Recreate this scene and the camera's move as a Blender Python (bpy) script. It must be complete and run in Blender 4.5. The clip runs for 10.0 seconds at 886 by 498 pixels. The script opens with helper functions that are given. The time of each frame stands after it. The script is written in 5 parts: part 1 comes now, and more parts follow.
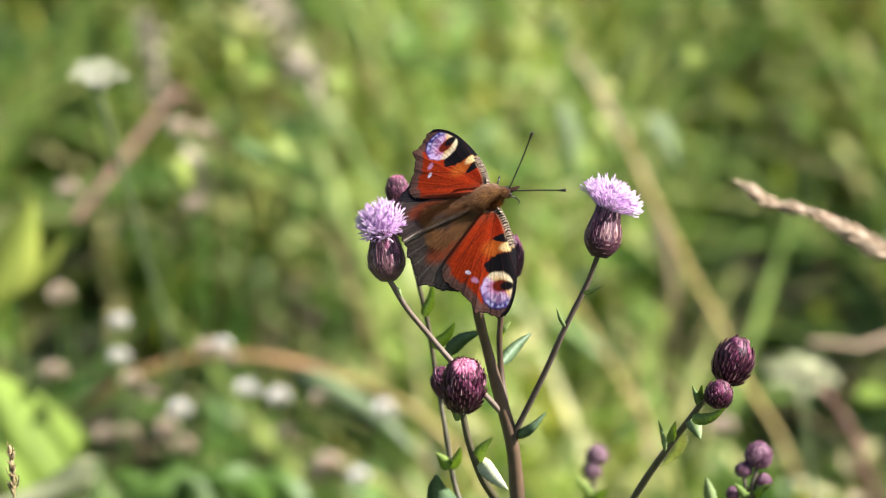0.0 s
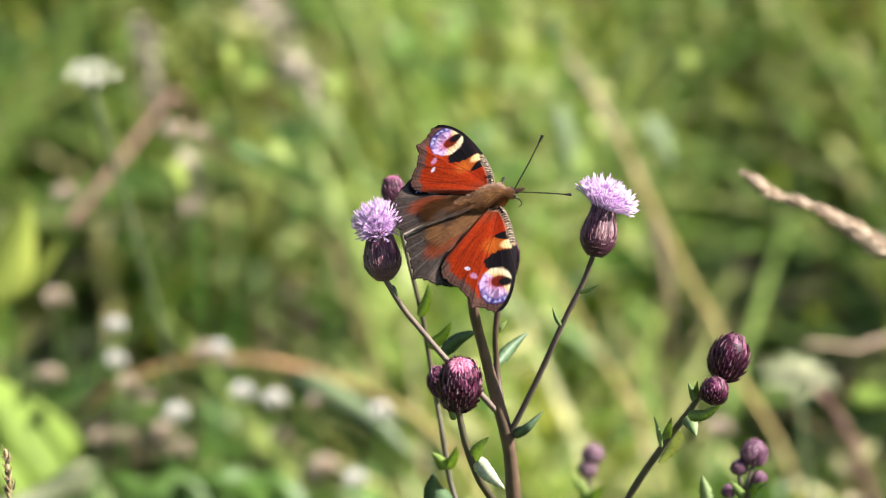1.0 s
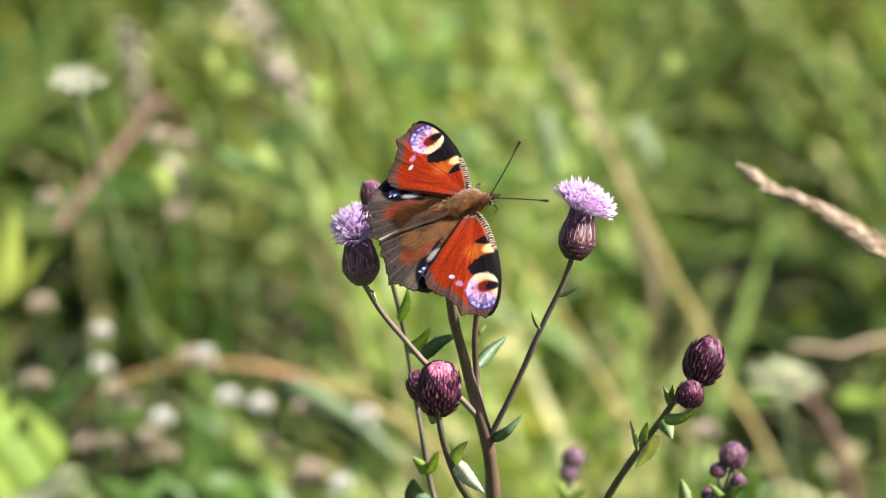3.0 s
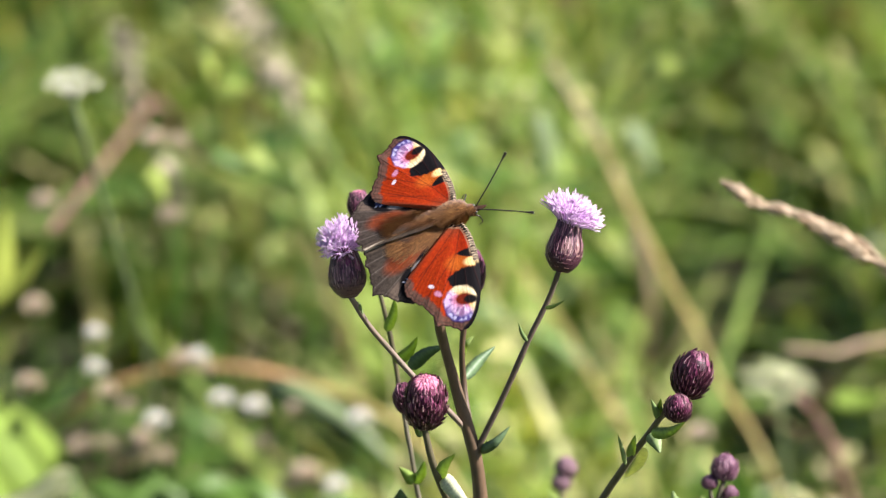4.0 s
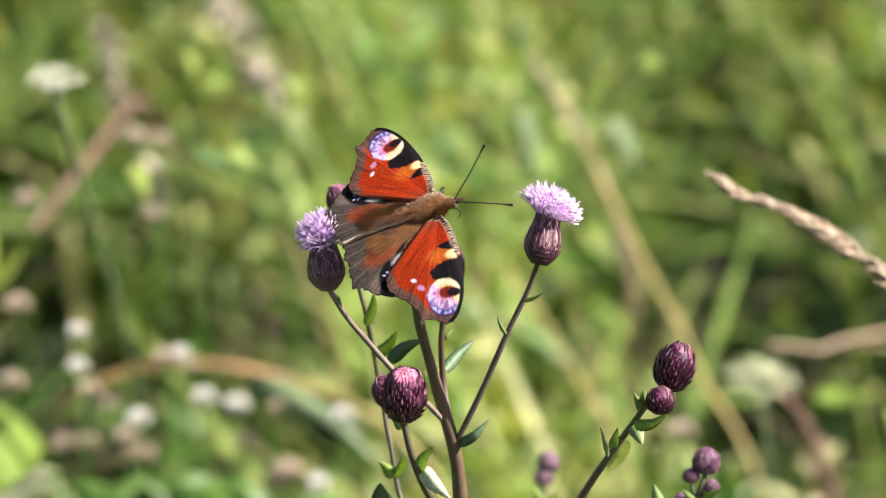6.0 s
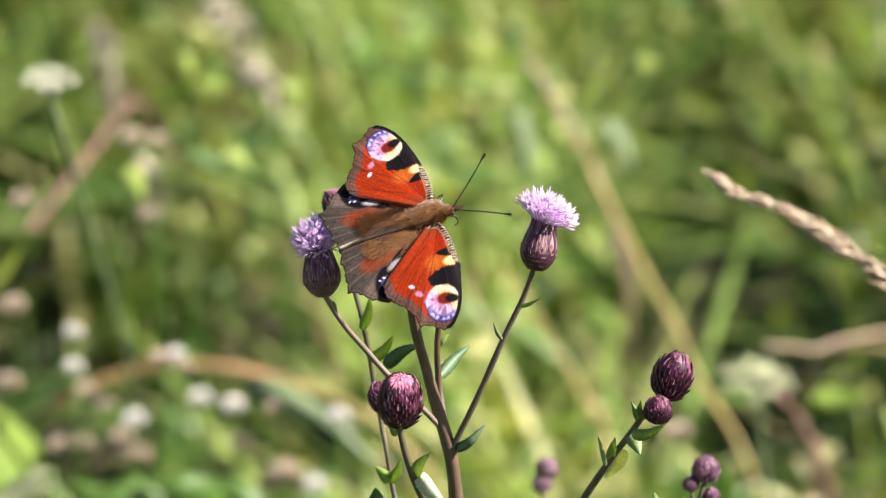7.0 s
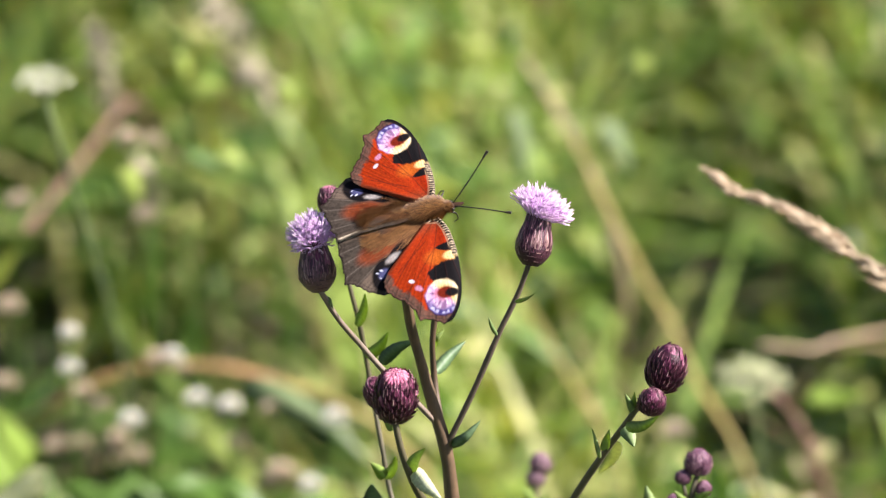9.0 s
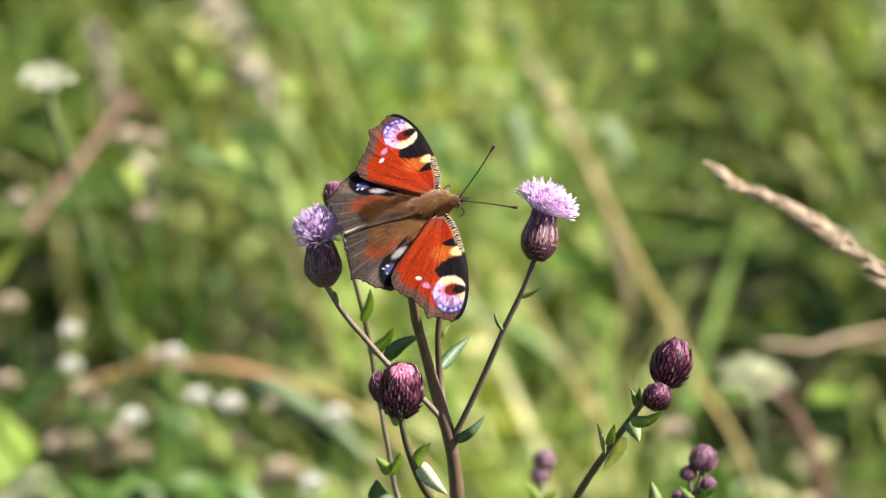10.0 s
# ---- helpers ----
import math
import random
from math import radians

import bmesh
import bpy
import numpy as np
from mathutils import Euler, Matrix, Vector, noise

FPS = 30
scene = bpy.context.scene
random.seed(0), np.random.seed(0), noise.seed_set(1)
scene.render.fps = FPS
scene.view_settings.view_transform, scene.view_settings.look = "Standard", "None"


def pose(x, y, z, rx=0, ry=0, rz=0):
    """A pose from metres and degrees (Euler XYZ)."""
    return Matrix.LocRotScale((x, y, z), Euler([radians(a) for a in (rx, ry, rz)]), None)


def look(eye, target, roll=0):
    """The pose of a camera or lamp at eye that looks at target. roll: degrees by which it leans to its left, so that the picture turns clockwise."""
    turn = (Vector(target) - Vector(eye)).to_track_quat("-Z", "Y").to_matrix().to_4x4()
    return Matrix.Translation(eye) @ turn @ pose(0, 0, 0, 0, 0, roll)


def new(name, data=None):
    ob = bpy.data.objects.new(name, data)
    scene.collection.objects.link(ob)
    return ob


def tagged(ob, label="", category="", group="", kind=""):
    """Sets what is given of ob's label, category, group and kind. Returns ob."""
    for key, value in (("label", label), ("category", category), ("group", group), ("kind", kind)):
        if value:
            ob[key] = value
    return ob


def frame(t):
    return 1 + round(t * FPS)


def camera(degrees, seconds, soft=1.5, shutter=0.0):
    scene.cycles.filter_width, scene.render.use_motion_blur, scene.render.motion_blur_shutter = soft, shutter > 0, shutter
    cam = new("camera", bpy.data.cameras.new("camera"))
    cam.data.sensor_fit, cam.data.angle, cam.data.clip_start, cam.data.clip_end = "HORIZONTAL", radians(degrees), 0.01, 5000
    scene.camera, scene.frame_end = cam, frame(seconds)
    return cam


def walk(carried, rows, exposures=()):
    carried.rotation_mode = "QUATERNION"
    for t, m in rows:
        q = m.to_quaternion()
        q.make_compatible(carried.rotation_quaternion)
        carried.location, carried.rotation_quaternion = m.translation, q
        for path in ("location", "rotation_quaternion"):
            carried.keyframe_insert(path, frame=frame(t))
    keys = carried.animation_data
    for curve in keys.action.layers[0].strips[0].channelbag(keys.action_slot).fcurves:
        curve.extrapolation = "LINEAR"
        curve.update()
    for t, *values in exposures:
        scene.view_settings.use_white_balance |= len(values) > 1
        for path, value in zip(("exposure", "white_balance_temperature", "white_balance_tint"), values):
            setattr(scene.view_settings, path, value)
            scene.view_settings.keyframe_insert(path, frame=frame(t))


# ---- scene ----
DEG = 10.0
cam = camera(DEG, 10.0, soft=1.15)
cam.data.dof.use_dof = True
cam.data.dof.focus_distance = 1.385
cam.data.dof.aperture_fstop = 13.5
cam.data.dof.aperture_blades = 0
EYE, TILT = 1.3, -25.0
# seconds, metres to the right, degrees up, roll, yaw
ROWS = [
    (0, 0, -0, 0, 0),
    (0.5, 0.0002, 0.023, 0.056, -0.037),
    (1, 0.0004, 0.03, 0.112, -0.091),
    (1.5, 0.0006, 0.044, 0.168, -0.25),
    (2, 0.0008, 0.054, 0.224, -0.293),
    (2.5, 0.001, 0.068, 0.28, -0.328),
    (4, 0.0076, 0.101, 0.306, -0.232),
    (4.5, 0.0087, 0.106, 0.314, -0.291),
    (5, 0.0089, 0.087, 0.323, -0.321),
    (5.5, 0.0092, 0.071, 0.331, -0.374),
    (7, 0.01, 0.079, 0.36, -0.451),
    (7.5, 0.01, 0.087, 0.37, -0.481),
    (8, 0.01, 0.084, 0.38, -0.441),
    (8.5, 0.01, 0.092, 0.39, -0.525),
    (9, 0.01, 0.079, 0.4, -0.519),
    (9.5, 0.01, 0.075, 0.41, -0.565),
    (10, 0.01, 0.061, 0.42, -0.516),
]
walk(cam, [(t, pose(x, 0, EYE, 90 + TILT + up, roll, yaw)) for t, x, up, roll, yaw in ROWS], exposures=[(0, 1.71, 6450, 19), (10, 1.71, 6600, 19)])

# ---- daylight ----
SUN_FROM = Vector((0.88, -0.16, 0.80))
world = bpy.data.worlds.new("sky")
scene.world = world
world.use_nodes = True
sky = world.node_tree.nodes.new("ShaderNodeTexSky")
sky.sky_type, sky.sun_disc = "NISHITA", False
sky.sun_elevation = math.asin(SUN_FROM.normalized().z)
sky.sun_rotation = math.atan2(SUN_FROM.x, SUN_FROM.y)
backdrop_node = world.node_tree.nodes["Background"]
world.node_tree.links.new(sky.outputs[0], backdrop_node.inputs[0])
backdrop_node.inputs[1].default_value = 0.05
sun = new("sun", bpy.data.lights.new("sun", "SUN"))
sun.data.energy, sun.data.angle, sun.data.color = 5.0, radians(0.53), (1.0, 0.965, 0.90)
sun.matrix_world = look(SUN_FROM * 10, (0, 0, 0))


# ---- materials ----
def shader(name, build):
    m = bpy.data.materials.new(name)
    m.use_nodes = True
    nt = m.node_tree
    for n in list(nt.nodes):
        nt.nodes.remove(n)

    def node(kind, **values):
        n = nt.nodes.new("ShaderNode" + kind)
        for k, v in values.items():
            n.inputs[k.replace("_", " ")].default_value = v
        return n

    out = node("OutputMaterial")
    nt.links.new(build(node, nt.links.new), out.inputs[0])
    return m


def ramp(node, link, source, stops):
    r = node("ValToRGB")
    el = r.color_ramp.elements
    while len(el) < len(stops):
        el.new(0.5)
    for e, (at, c) in zip(el, stops):
        e.position, e.color = at, (*c, 1)
    link(source, r.inputs[0])
    return r.outputs[0]


def mixed(node, link, a, b, fac, blend="MIX"):
    m = node("MixRGB")
    m.blend_type = blend
    for sock, v in zip(m.inputs, (fac, a, b)):
        if isinstance(v, (int, float)):
            sock.default_value = v
        elif isinstance(v, tuple):
            sock.default_value = (*v, 1)
        else:
            link(v, sock)
    return m.outputs[0]


def fine(node, link, scale, detail=4, rough=0.6, stretch=None):
    co = node("TexCoord").outputs["Object"]
    if stretch:
        mp = node("Mapping")
        mp.inputs["Scale"].default_value = stretch
        link(co, mp.inputs[0])
        co = mp.outputs[0]
    n = node("TexNoise", Scale=scale, Detail=detail, Roughness=rough)
    link(co, n.inputs["Vector"])
    return n.outputs["Fac"]


def bumped(node, link, height, strength=0.3, distance=0.0002):
    b = node("Bump", Strength=strength, Distance=distance)
    link(height, b.inputs["Height"])
    return b.outputs[0]


def leafy(name, stops, translucent=0.45, rough=0.5, island=True, grain=900, gloss=0.35, along=None, shine=(1.25, 1.2, 0.55), mottled=0.6):
    """A plant surface: hues spread over the pieces, fine grain, and light that shines through."""

    def build(node, link):
        src = node("NewGeometry").outputs["Random Per Island"] if island else node("ObjectInfo").outputs["Random"]
        base = ramp(node, link, src, stops)
        n1 = fine(node, link, grain, stretch=along)
        n2 = fine(node, link, grain / 18, 3)
        col = mixed(node, link, base, ramp(node, link, n1, [(0.3, (0.62, 0.62, 0.6)), (0.7, (1.25, 1.25, 1.2))]), mottled, "MULTIPLY")
        col = mixed(node, link, col, ramp(node, link, n2, [(0.32, (0.55, 0.6, 0.5)), (0.68, (1.3, 1.25, 1.15))]), mottled, "MULTIPLY")
        p = node("BsdfPrincipled", Roughness=rough)
        p.inputs["Specular IOR Level"].default_value = gloss
        link(col, p.inputs["Base Color"])
        link(bumped(node, link, n1, 0.35), p.inputs["Normal"])
        if translucent <= 0:
            return p.outputs[0]
        tr = node("BsdfTranslucent")
        link(mixed(node, link, col, shine, 1.0, "MULTIPLY"), tr.inputs[0])
        mx = node("MixShader", Fac=translucent)
        link(p.outputs[0], mx.inputs[1])
        link(tr.outputs[0], mx.inputs[2])
        return mx.outputs[0]

    return shader(name, build)


GREEN = leafy("meadow_green", stops=[(0.0, (0.035, 0.090, 0.024)), (0.35, (0.085, 0.185, 0.042)), (0.7, (0.20, 0.28, 0.08)), (1.0, (0.37, 0.38, 0.18))], translucent=0.38, rough=0.45, gloss=0.4)
FRESH = leafy("fresh_green", [(0.0, (0.17, 0.28, 0.065)), (0.4, (0.27, 0.38, 0.092)), (0.75, (0.40, 0.45, 0.14)), (1.0, (0.52, 0.49, 0.24))])
LUSH = leafy("lush_leaf", [(0.0, (0.075, 0.165, 0.032)), (1.0, (0.18, 0.31, 0.065))], 0.5, 0.45, gloss=0.4)
PALE_LEAF = leafy("pale_leaf", [(0.0, (0.30, 0.40, 0.09)), (1.0, (0.42, 0.50, 0.15))], 0.5)
SUN_LEAF = leafy("sunny_leaf", [(0.0, (0.32, 0.40, 0.08)), (1.0, (0.42, 0.48, 0.13))], 0.5)
CREAM_LEAF = leafy("cream_leaf", [(0.0, (0.50, 0.54, 0.32)), (1.0, (0.60, 0.62, 0.42))], 0.4)
BRIGHT_LEAF = leafy("bright_leaf", [(0.0, (0.19, 0.30, 0.045)), (1.0, (0.27, 0.38, 0.075))], 0.45)
GREY_BLADE = leafy("grey_green_blade", [(0.0, (0.14, 0.20, 0.10)), (1.0, (0.20, 0.26, 0.14))], 0.3)
DRY = leafy("dry_straw", [(0.0, (0.22, 0.17, 0.085)), (0.5, (0.33, 0.26, 0.13)), (1.0, (0.44, 0.36, 0.2))], 0.25)
FAWN = leafy("pinkish_straw", [(0.0, (0.30, 0.215, 0.15)), (1.0, (0.38, 0.285, 0.21))], 0.2)
RUST = leafy("rust_brown_stalk", [(0.0, (0.30, 0.17, 0.075)), (1.0, (0.38, 0.23, 0.11))], 0.15)
OCHRE = leafy("ochre_straw", [(0.0, (0.38, 0.30, 0.10)), (1.0, (0.44, 0.36, 0.14))], 0.2)
MAUVE = leafy("mauve_dry_stem", [(0.0, (0.16, 0.080, 0.072)), (1.0, (0.21, 0.110, 0.098))], 0.05)
SEED = leafy("pale_seed_husk", [(0.0, (0.40, 0.29, 0.19)), (0.5, (0.54, 0.42, 0.29)), (1.0, (0.70, 0.58, 0.44))], 0.42, 0.6, shine=(1.1, 1.05, 0.85), mottled=0.35)
PLUME = leafy("grey_plume", [(0.0, (0.30, 0.27, 0.19)), (1.0, (0.46, 0.41, 0.31))], 0.3, 0.6, shine=(1, 1, 0.9))
WHITE = leafy("glint_white", [(0.0, (0.66, 0.66, 0.58)), (1.0, (0.84, 0.83, 0.77))], 0.3, 0.55, shine=(1, 1, 0.9), mottled=0.2)
FADED_PETAL = leafy("faded_petal", [(0.0, (0.46, 0.38, 0.27)), (1.0, (0.64, 0.54, 0.42))], 0.3, 0.55, shine=(1, 1, 0.85), mottled=0.3)
CREAM_FLOWER = leafy("cream_petal", [(0.0, (0.56, 0.57, 0.43)), (1.0, (0.70, 0.70, 0.57))], 0.3, 0.55, shine=(1, 1, 0.85), mottled=0.3)
PALE_FLOWER = leafy("greenish_white_petal", [(0.0, (0.50, 0.54, 0.32)), (1.0, (0.68, 0.70, 0.48))], 0.3, 0.55, shine=(1, 1, 0.8))
STEM = leafy("thistle_stem", [(0.0, (0.070, 0.043, 0.024)), (1.0, (0.105, 0.066, 0.038))], 0.0, 0.6, False, 2600, 0.5, (1, 1, 0.06))
STEM_UMBER = leafy("thistle_grey_brown_stem", [(0.0, (0.078, 0.056, 0.044)), (1.0, (0.115, 0.085, 0.068))], 0.0, 0.6, False, 2600, 0.5, (1, 1, 0.06))
STEM_GREEN = leafy("thistle_green_stem", [(0.0, (0.055, 0.048, 0.024)), (1.0, (0.080, 0.068, 0.034))], 0.0, 0.6, False, 2600, 0.5, (1, 1, 0.06))
STEM_PINK = leafy("thistle_pinkish_stem", [(0.0, (0.11, 0.082, 0.066)), (1.0, (0.16, 0.122, 0.10))], 0.0, 0.6, False, 2600, 0.5, (1, 1, 0.06))
THISTLE_LEAF = leafy("thistle_leaf", [(0.0, (0.26, 0.38, 0.11)), (1.0, (0.36, 0.48, 0.17))], 0.55, 0.5, False)
THISTLE_PALE = leafy("thistle_pale_leaf", [(0.0, (0.25, 0.36, 0.15)), (1.0, (0.32, 0.42, 0.20))], 0.4, 0.5, False)
THISTLE_DOWNY = leafy("thistle_downy_leaf", [(0.0, (0.48, 0.54, 0.40)), (1.0, (0.58, 0.62, 0.50))], 0.4, 0.5, False)
THISTLE_DARK = leafy("thistle_dark_leaf", [(0.0, (0.09, 0.16, 0.08)), (1.0, (0.14, 0.22, 0.12))], 0.3, 0.45, False)
BRACT = leafy("purple_bract", [(0.0, (0.026, 0.006, 0.014)), (0.5, (0.050, 0.010, 0.026)), (1.0, (0.10, 0.026, 0.052))], 0.04, 0.42, False, 1800)
FADED = leafy("faded_bract", [(0.0, (0.16, 0.09, 0.12)), (1.0, (0.30, 0.20, 0.25))], 0.1, 0.5, False)
BRACT_LILAC = leafy("lilac_bract", [(0.0, (0.085, 0.033, 0.065)), (1.0, (0.20, 0.10, 0.16))], 0.05, 0.5, False)
BRACT_TOP = leafy("magenta_bract", [(0.0, (0.075, 0.010, 0.038)), (0.5, (0.14, 0.024, 0.076)), (1.0, (0.25, 0.075, 0.15))], 0.06, 0.42, False, 1800)
BRACT_BROWN = leafy("brown_purple_bract", [(0.0, (0.034, 0.011, 0.020)), (0.5, (0.062, 0.021, 0.036)), (1.0, (0.18, 0.10, 0.10))], 0.04, 0.42, False, 1800)
TIP = leafy("pale_bract_edge", [(0.0, (0.08, 0.02, 0.042)), (0.5, (0.20, 0.075, 0.125)), (0.8, (0.30, 0.15, 0.20)), (1.0, (0.48, 0.34, 0.37))], 0.2, 0.5, False)
FLORET = leafy("lilac_floret", [(0.0, (0.80, 0.56, 0.89)), (0.5, (0.90, 0.72, 0.95)), (1.0, (0.96, 0.87, 0.98))], 0.6, 0.5, shine=(1, 1, 1), mottled=0.25)
CORE = leafy("magenta_core", [(0.0, (0.34, 0.08, 0.18)), (1.0, (0.54, 0.24, 0.33))], 0.15, 0.4)


def soil(node, link):
    a, b = fine(node, link, 14, 6), fine(node, link, 160, 5)
    # soil coloured very dark to stand in for shade in the grass gaps
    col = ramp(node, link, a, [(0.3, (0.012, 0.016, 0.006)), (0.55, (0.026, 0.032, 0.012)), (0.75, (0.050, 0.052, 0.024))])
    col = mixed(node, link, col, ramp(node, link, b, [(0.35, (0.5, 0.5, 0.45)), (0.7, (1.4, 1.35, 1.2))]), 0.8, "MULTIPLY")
    p = node("BsdfPrincipled", Roughness=0.95)
    link(col, p.inputs["Base Color"])
    link(bumped(node, link, b, 0.8, 0.01), p.inputs["Normal"])
    return p.outputs[0]


SOIL = shader("soil_and_litter", soil)


def scales(node, link):
    at = node("Attribute")
    at.attribute_name = "scales"
    n = fine(node, link, 2600, 3)
    col = mixed(node, link, at.outputs["Color"], ramp(node, link, n, [(0.3, (0.72, 0.72, 0.72)), (0.7, (1.22, 1.22, 1.22))]), 0.7, "MULTIPLY")
    p = node("BsdfPrincipled", Roughness=0.75)
    p.inputs["Specular IOR Level"].default_value = 0.07
    link(col, p.inputs["Base Color"])
    link(bumped(node, link, n, 0.4, 0.0001), p.inputs["Normal"])
    return p.outputs[0]


WING = shader("wing_scales", scales)
FUR = leafy("brown_fur", [(0.0, (0.035, 0.013, 0.005)), (0.5, (0.15, 0.060, 0.020)), (1.0, (0.36, 0.19, 0.075))], 0.1, 0.55)
CHITIN = leafy("dark_chitin", [(0.0, (0.015, 0.012, 0.010)), (1.0, (0.03, 0.022, 0.018))], 0.0, 0.35)
HEAD_BROWN = leafy("brown_head", [(0.0, (0.028, 0.013, 0.008)), (1.0, (0.045, 0.021, 0.013))], 0.0, 0.7, gloss=0.12)


# ---- building helpers ----
def part(name, bm, material, parent=None, label="", smooth=True):
    """One mesh object from a bmesh in world places, under a thing or a part that is not turned."""
    me = bpy.data.meshes.new(name)
    bm.to_mesh(me)
    bm.free()
    ob = new(name, me)
    me.materials.append(material)
    if smooth:
        me.shade_smooth()
    if parent:
        ob.parent = parent
        origin = Vector((0, 0, 0))
        up = parent
        while up:
            origin += up.location
            up = up.parent
        me.transform(Matrix.Translation(-origin))
    if label:
        ob["label"] = label
    return ob


def thing(name, base, label, category, group=""):
    ob = new(name)
    ob.empty_display_size = 0.02
    ob.location = base
    return tagged(ob, label, category, group)


def spline(points, n=8):
    """A smooth line through the points."""
    p = [Vector(q) for q in points]
    p = [2 * p[0] - p[1], *p, 2 * p[-1] - p[-2]]
    out = []
    for i in range(1, len(p) - 2):
        a, b, c, d = p[i - 1:i + 3]
        ha, h, hc = ((v - u).length + 1e-9 for u, v in ((a, b), (b, c), (c, d)))
        mb = ((b - a) / ha * h + (c - b) / h * ha) * (h / (h + ha))
        mc = ((c - b) / h * hc + (d - c) / hc * h) * (h / (h + hc))
        for k in range(n):
            t = k / n
            out.append((1 + 2 * t) * (1 - t) ** 2 * b + t * (1 - t) ** 2 * mb + t * t * (3 - 2 * t) * c - t * t * (1 - t) * mc)
    return out + [p[-2]]


def tube(bm, points, r0, r1, sides=8, n=8, ribs=0.0, knots=0.0, seed=0):
    line = spline(points, n) if n > 1 else [Vector(q) for q in points]
    rings = []
    for i, q in enumerate(line):
        d = (line[min(i + 1, len(line) - 1)] - line[max(i - 1, 0)]).normalized()
        s = d.cross(Vector((0.3, 1, 0.2))).normalized()
        u = s.cross(d)
        k = i / (len(line) - 1)
        r = r0 + (r1 - r0) * k
        if knots:
            r *= 1 + knots * noise.noise((q.x * 90 + seed, q.y * 90, q.z * 90))
        ring = []
        for j in range(sides):
            a = 2 * math.pi * j / sides
            rr = r * (1 + (ribs if j % 2 else -ribs))
            ring.append(bm.verts.new(q + rr * (math.cos(a) * s + math.sin(a) * u)))
        rings.append(ring)
    for a, b in zip(rings, rings[1:]):
        for j in range(sides):
            bm.faces.new((a[j], a[(j + 1) % sides], b[(j + 1) % sides], b[j]))
    bm.faces.new(rings[-1])
    bm.faces.new(rings[0][::-1])


def stalk(name, points, r0, r1, material, parent=None, label="", sides=14, ribs=0.09, knots=0.14):
    bm = bmesh.new()
    tube(bm, points, r0, r1, sides, 8, ribs, knots, len(bpy.data.objects))
    return part(name, bm, material, parent, label)


def blade(bm, points, width, normal=(0, -1, 0.4), fold=0.25, lobes=0.0, n=5, thick=0.12, tip=0.6):
    """A leaf: a folded strip along a line, widest before the middle, with a thick midrib."""
    line = spline(points, n)
    rows = []
    m = len(line) - 1
    nor = Vector(normal).normalized()
    for i, q in enumerate(line):
        k = i / m
        d = (line[min(i + 1, m)] - line[max(i - 1, 0)]).normalized()
        s = d.cross(nor).normalized()
        up = s.cross(d)
        w = 0.5 * width * (math.sin(math.pi * min(1, 0.06 + 0.94 * k ** tip)) ** 0.8)
        if lobes:
            w *= 1 + lobes * (1 if i % 2 else -1)
        rows.append([bm.verts.new(q - s * w + up * w * fold), bm.verts.new(q - up * w * thick * 0.2), bm.verts.new(q + s * w + up * w * fold),
                     bm.verts.new(q - up * (w * thick + 0.00012))])
    for a, b in zip(rows, rows[1:]):
        for i, j in ((0, 1), (1, 2), (2, 3), (3, 0)):
            bm.faces.new((a[i], a[j], b[j], b[i]))


def leaf(points, width, material, parent, name="leaf", label="", **more):
    bm = bmesh.new()
    blade(bm, points, width, **more)
    return part(name, bm, material, parent, label)


def smooth_step(k):
    k = min(1, max(0, k))
    return k * k * (3 - 2 * k)


def axis_frame(base, tip):
    z = (Vector(tip) - Vector(base)).normalized()
    x = z.cross(Vector((0.2, 1, 0.1))).normalized()
    return Vector(base), x, z.cross(x), z


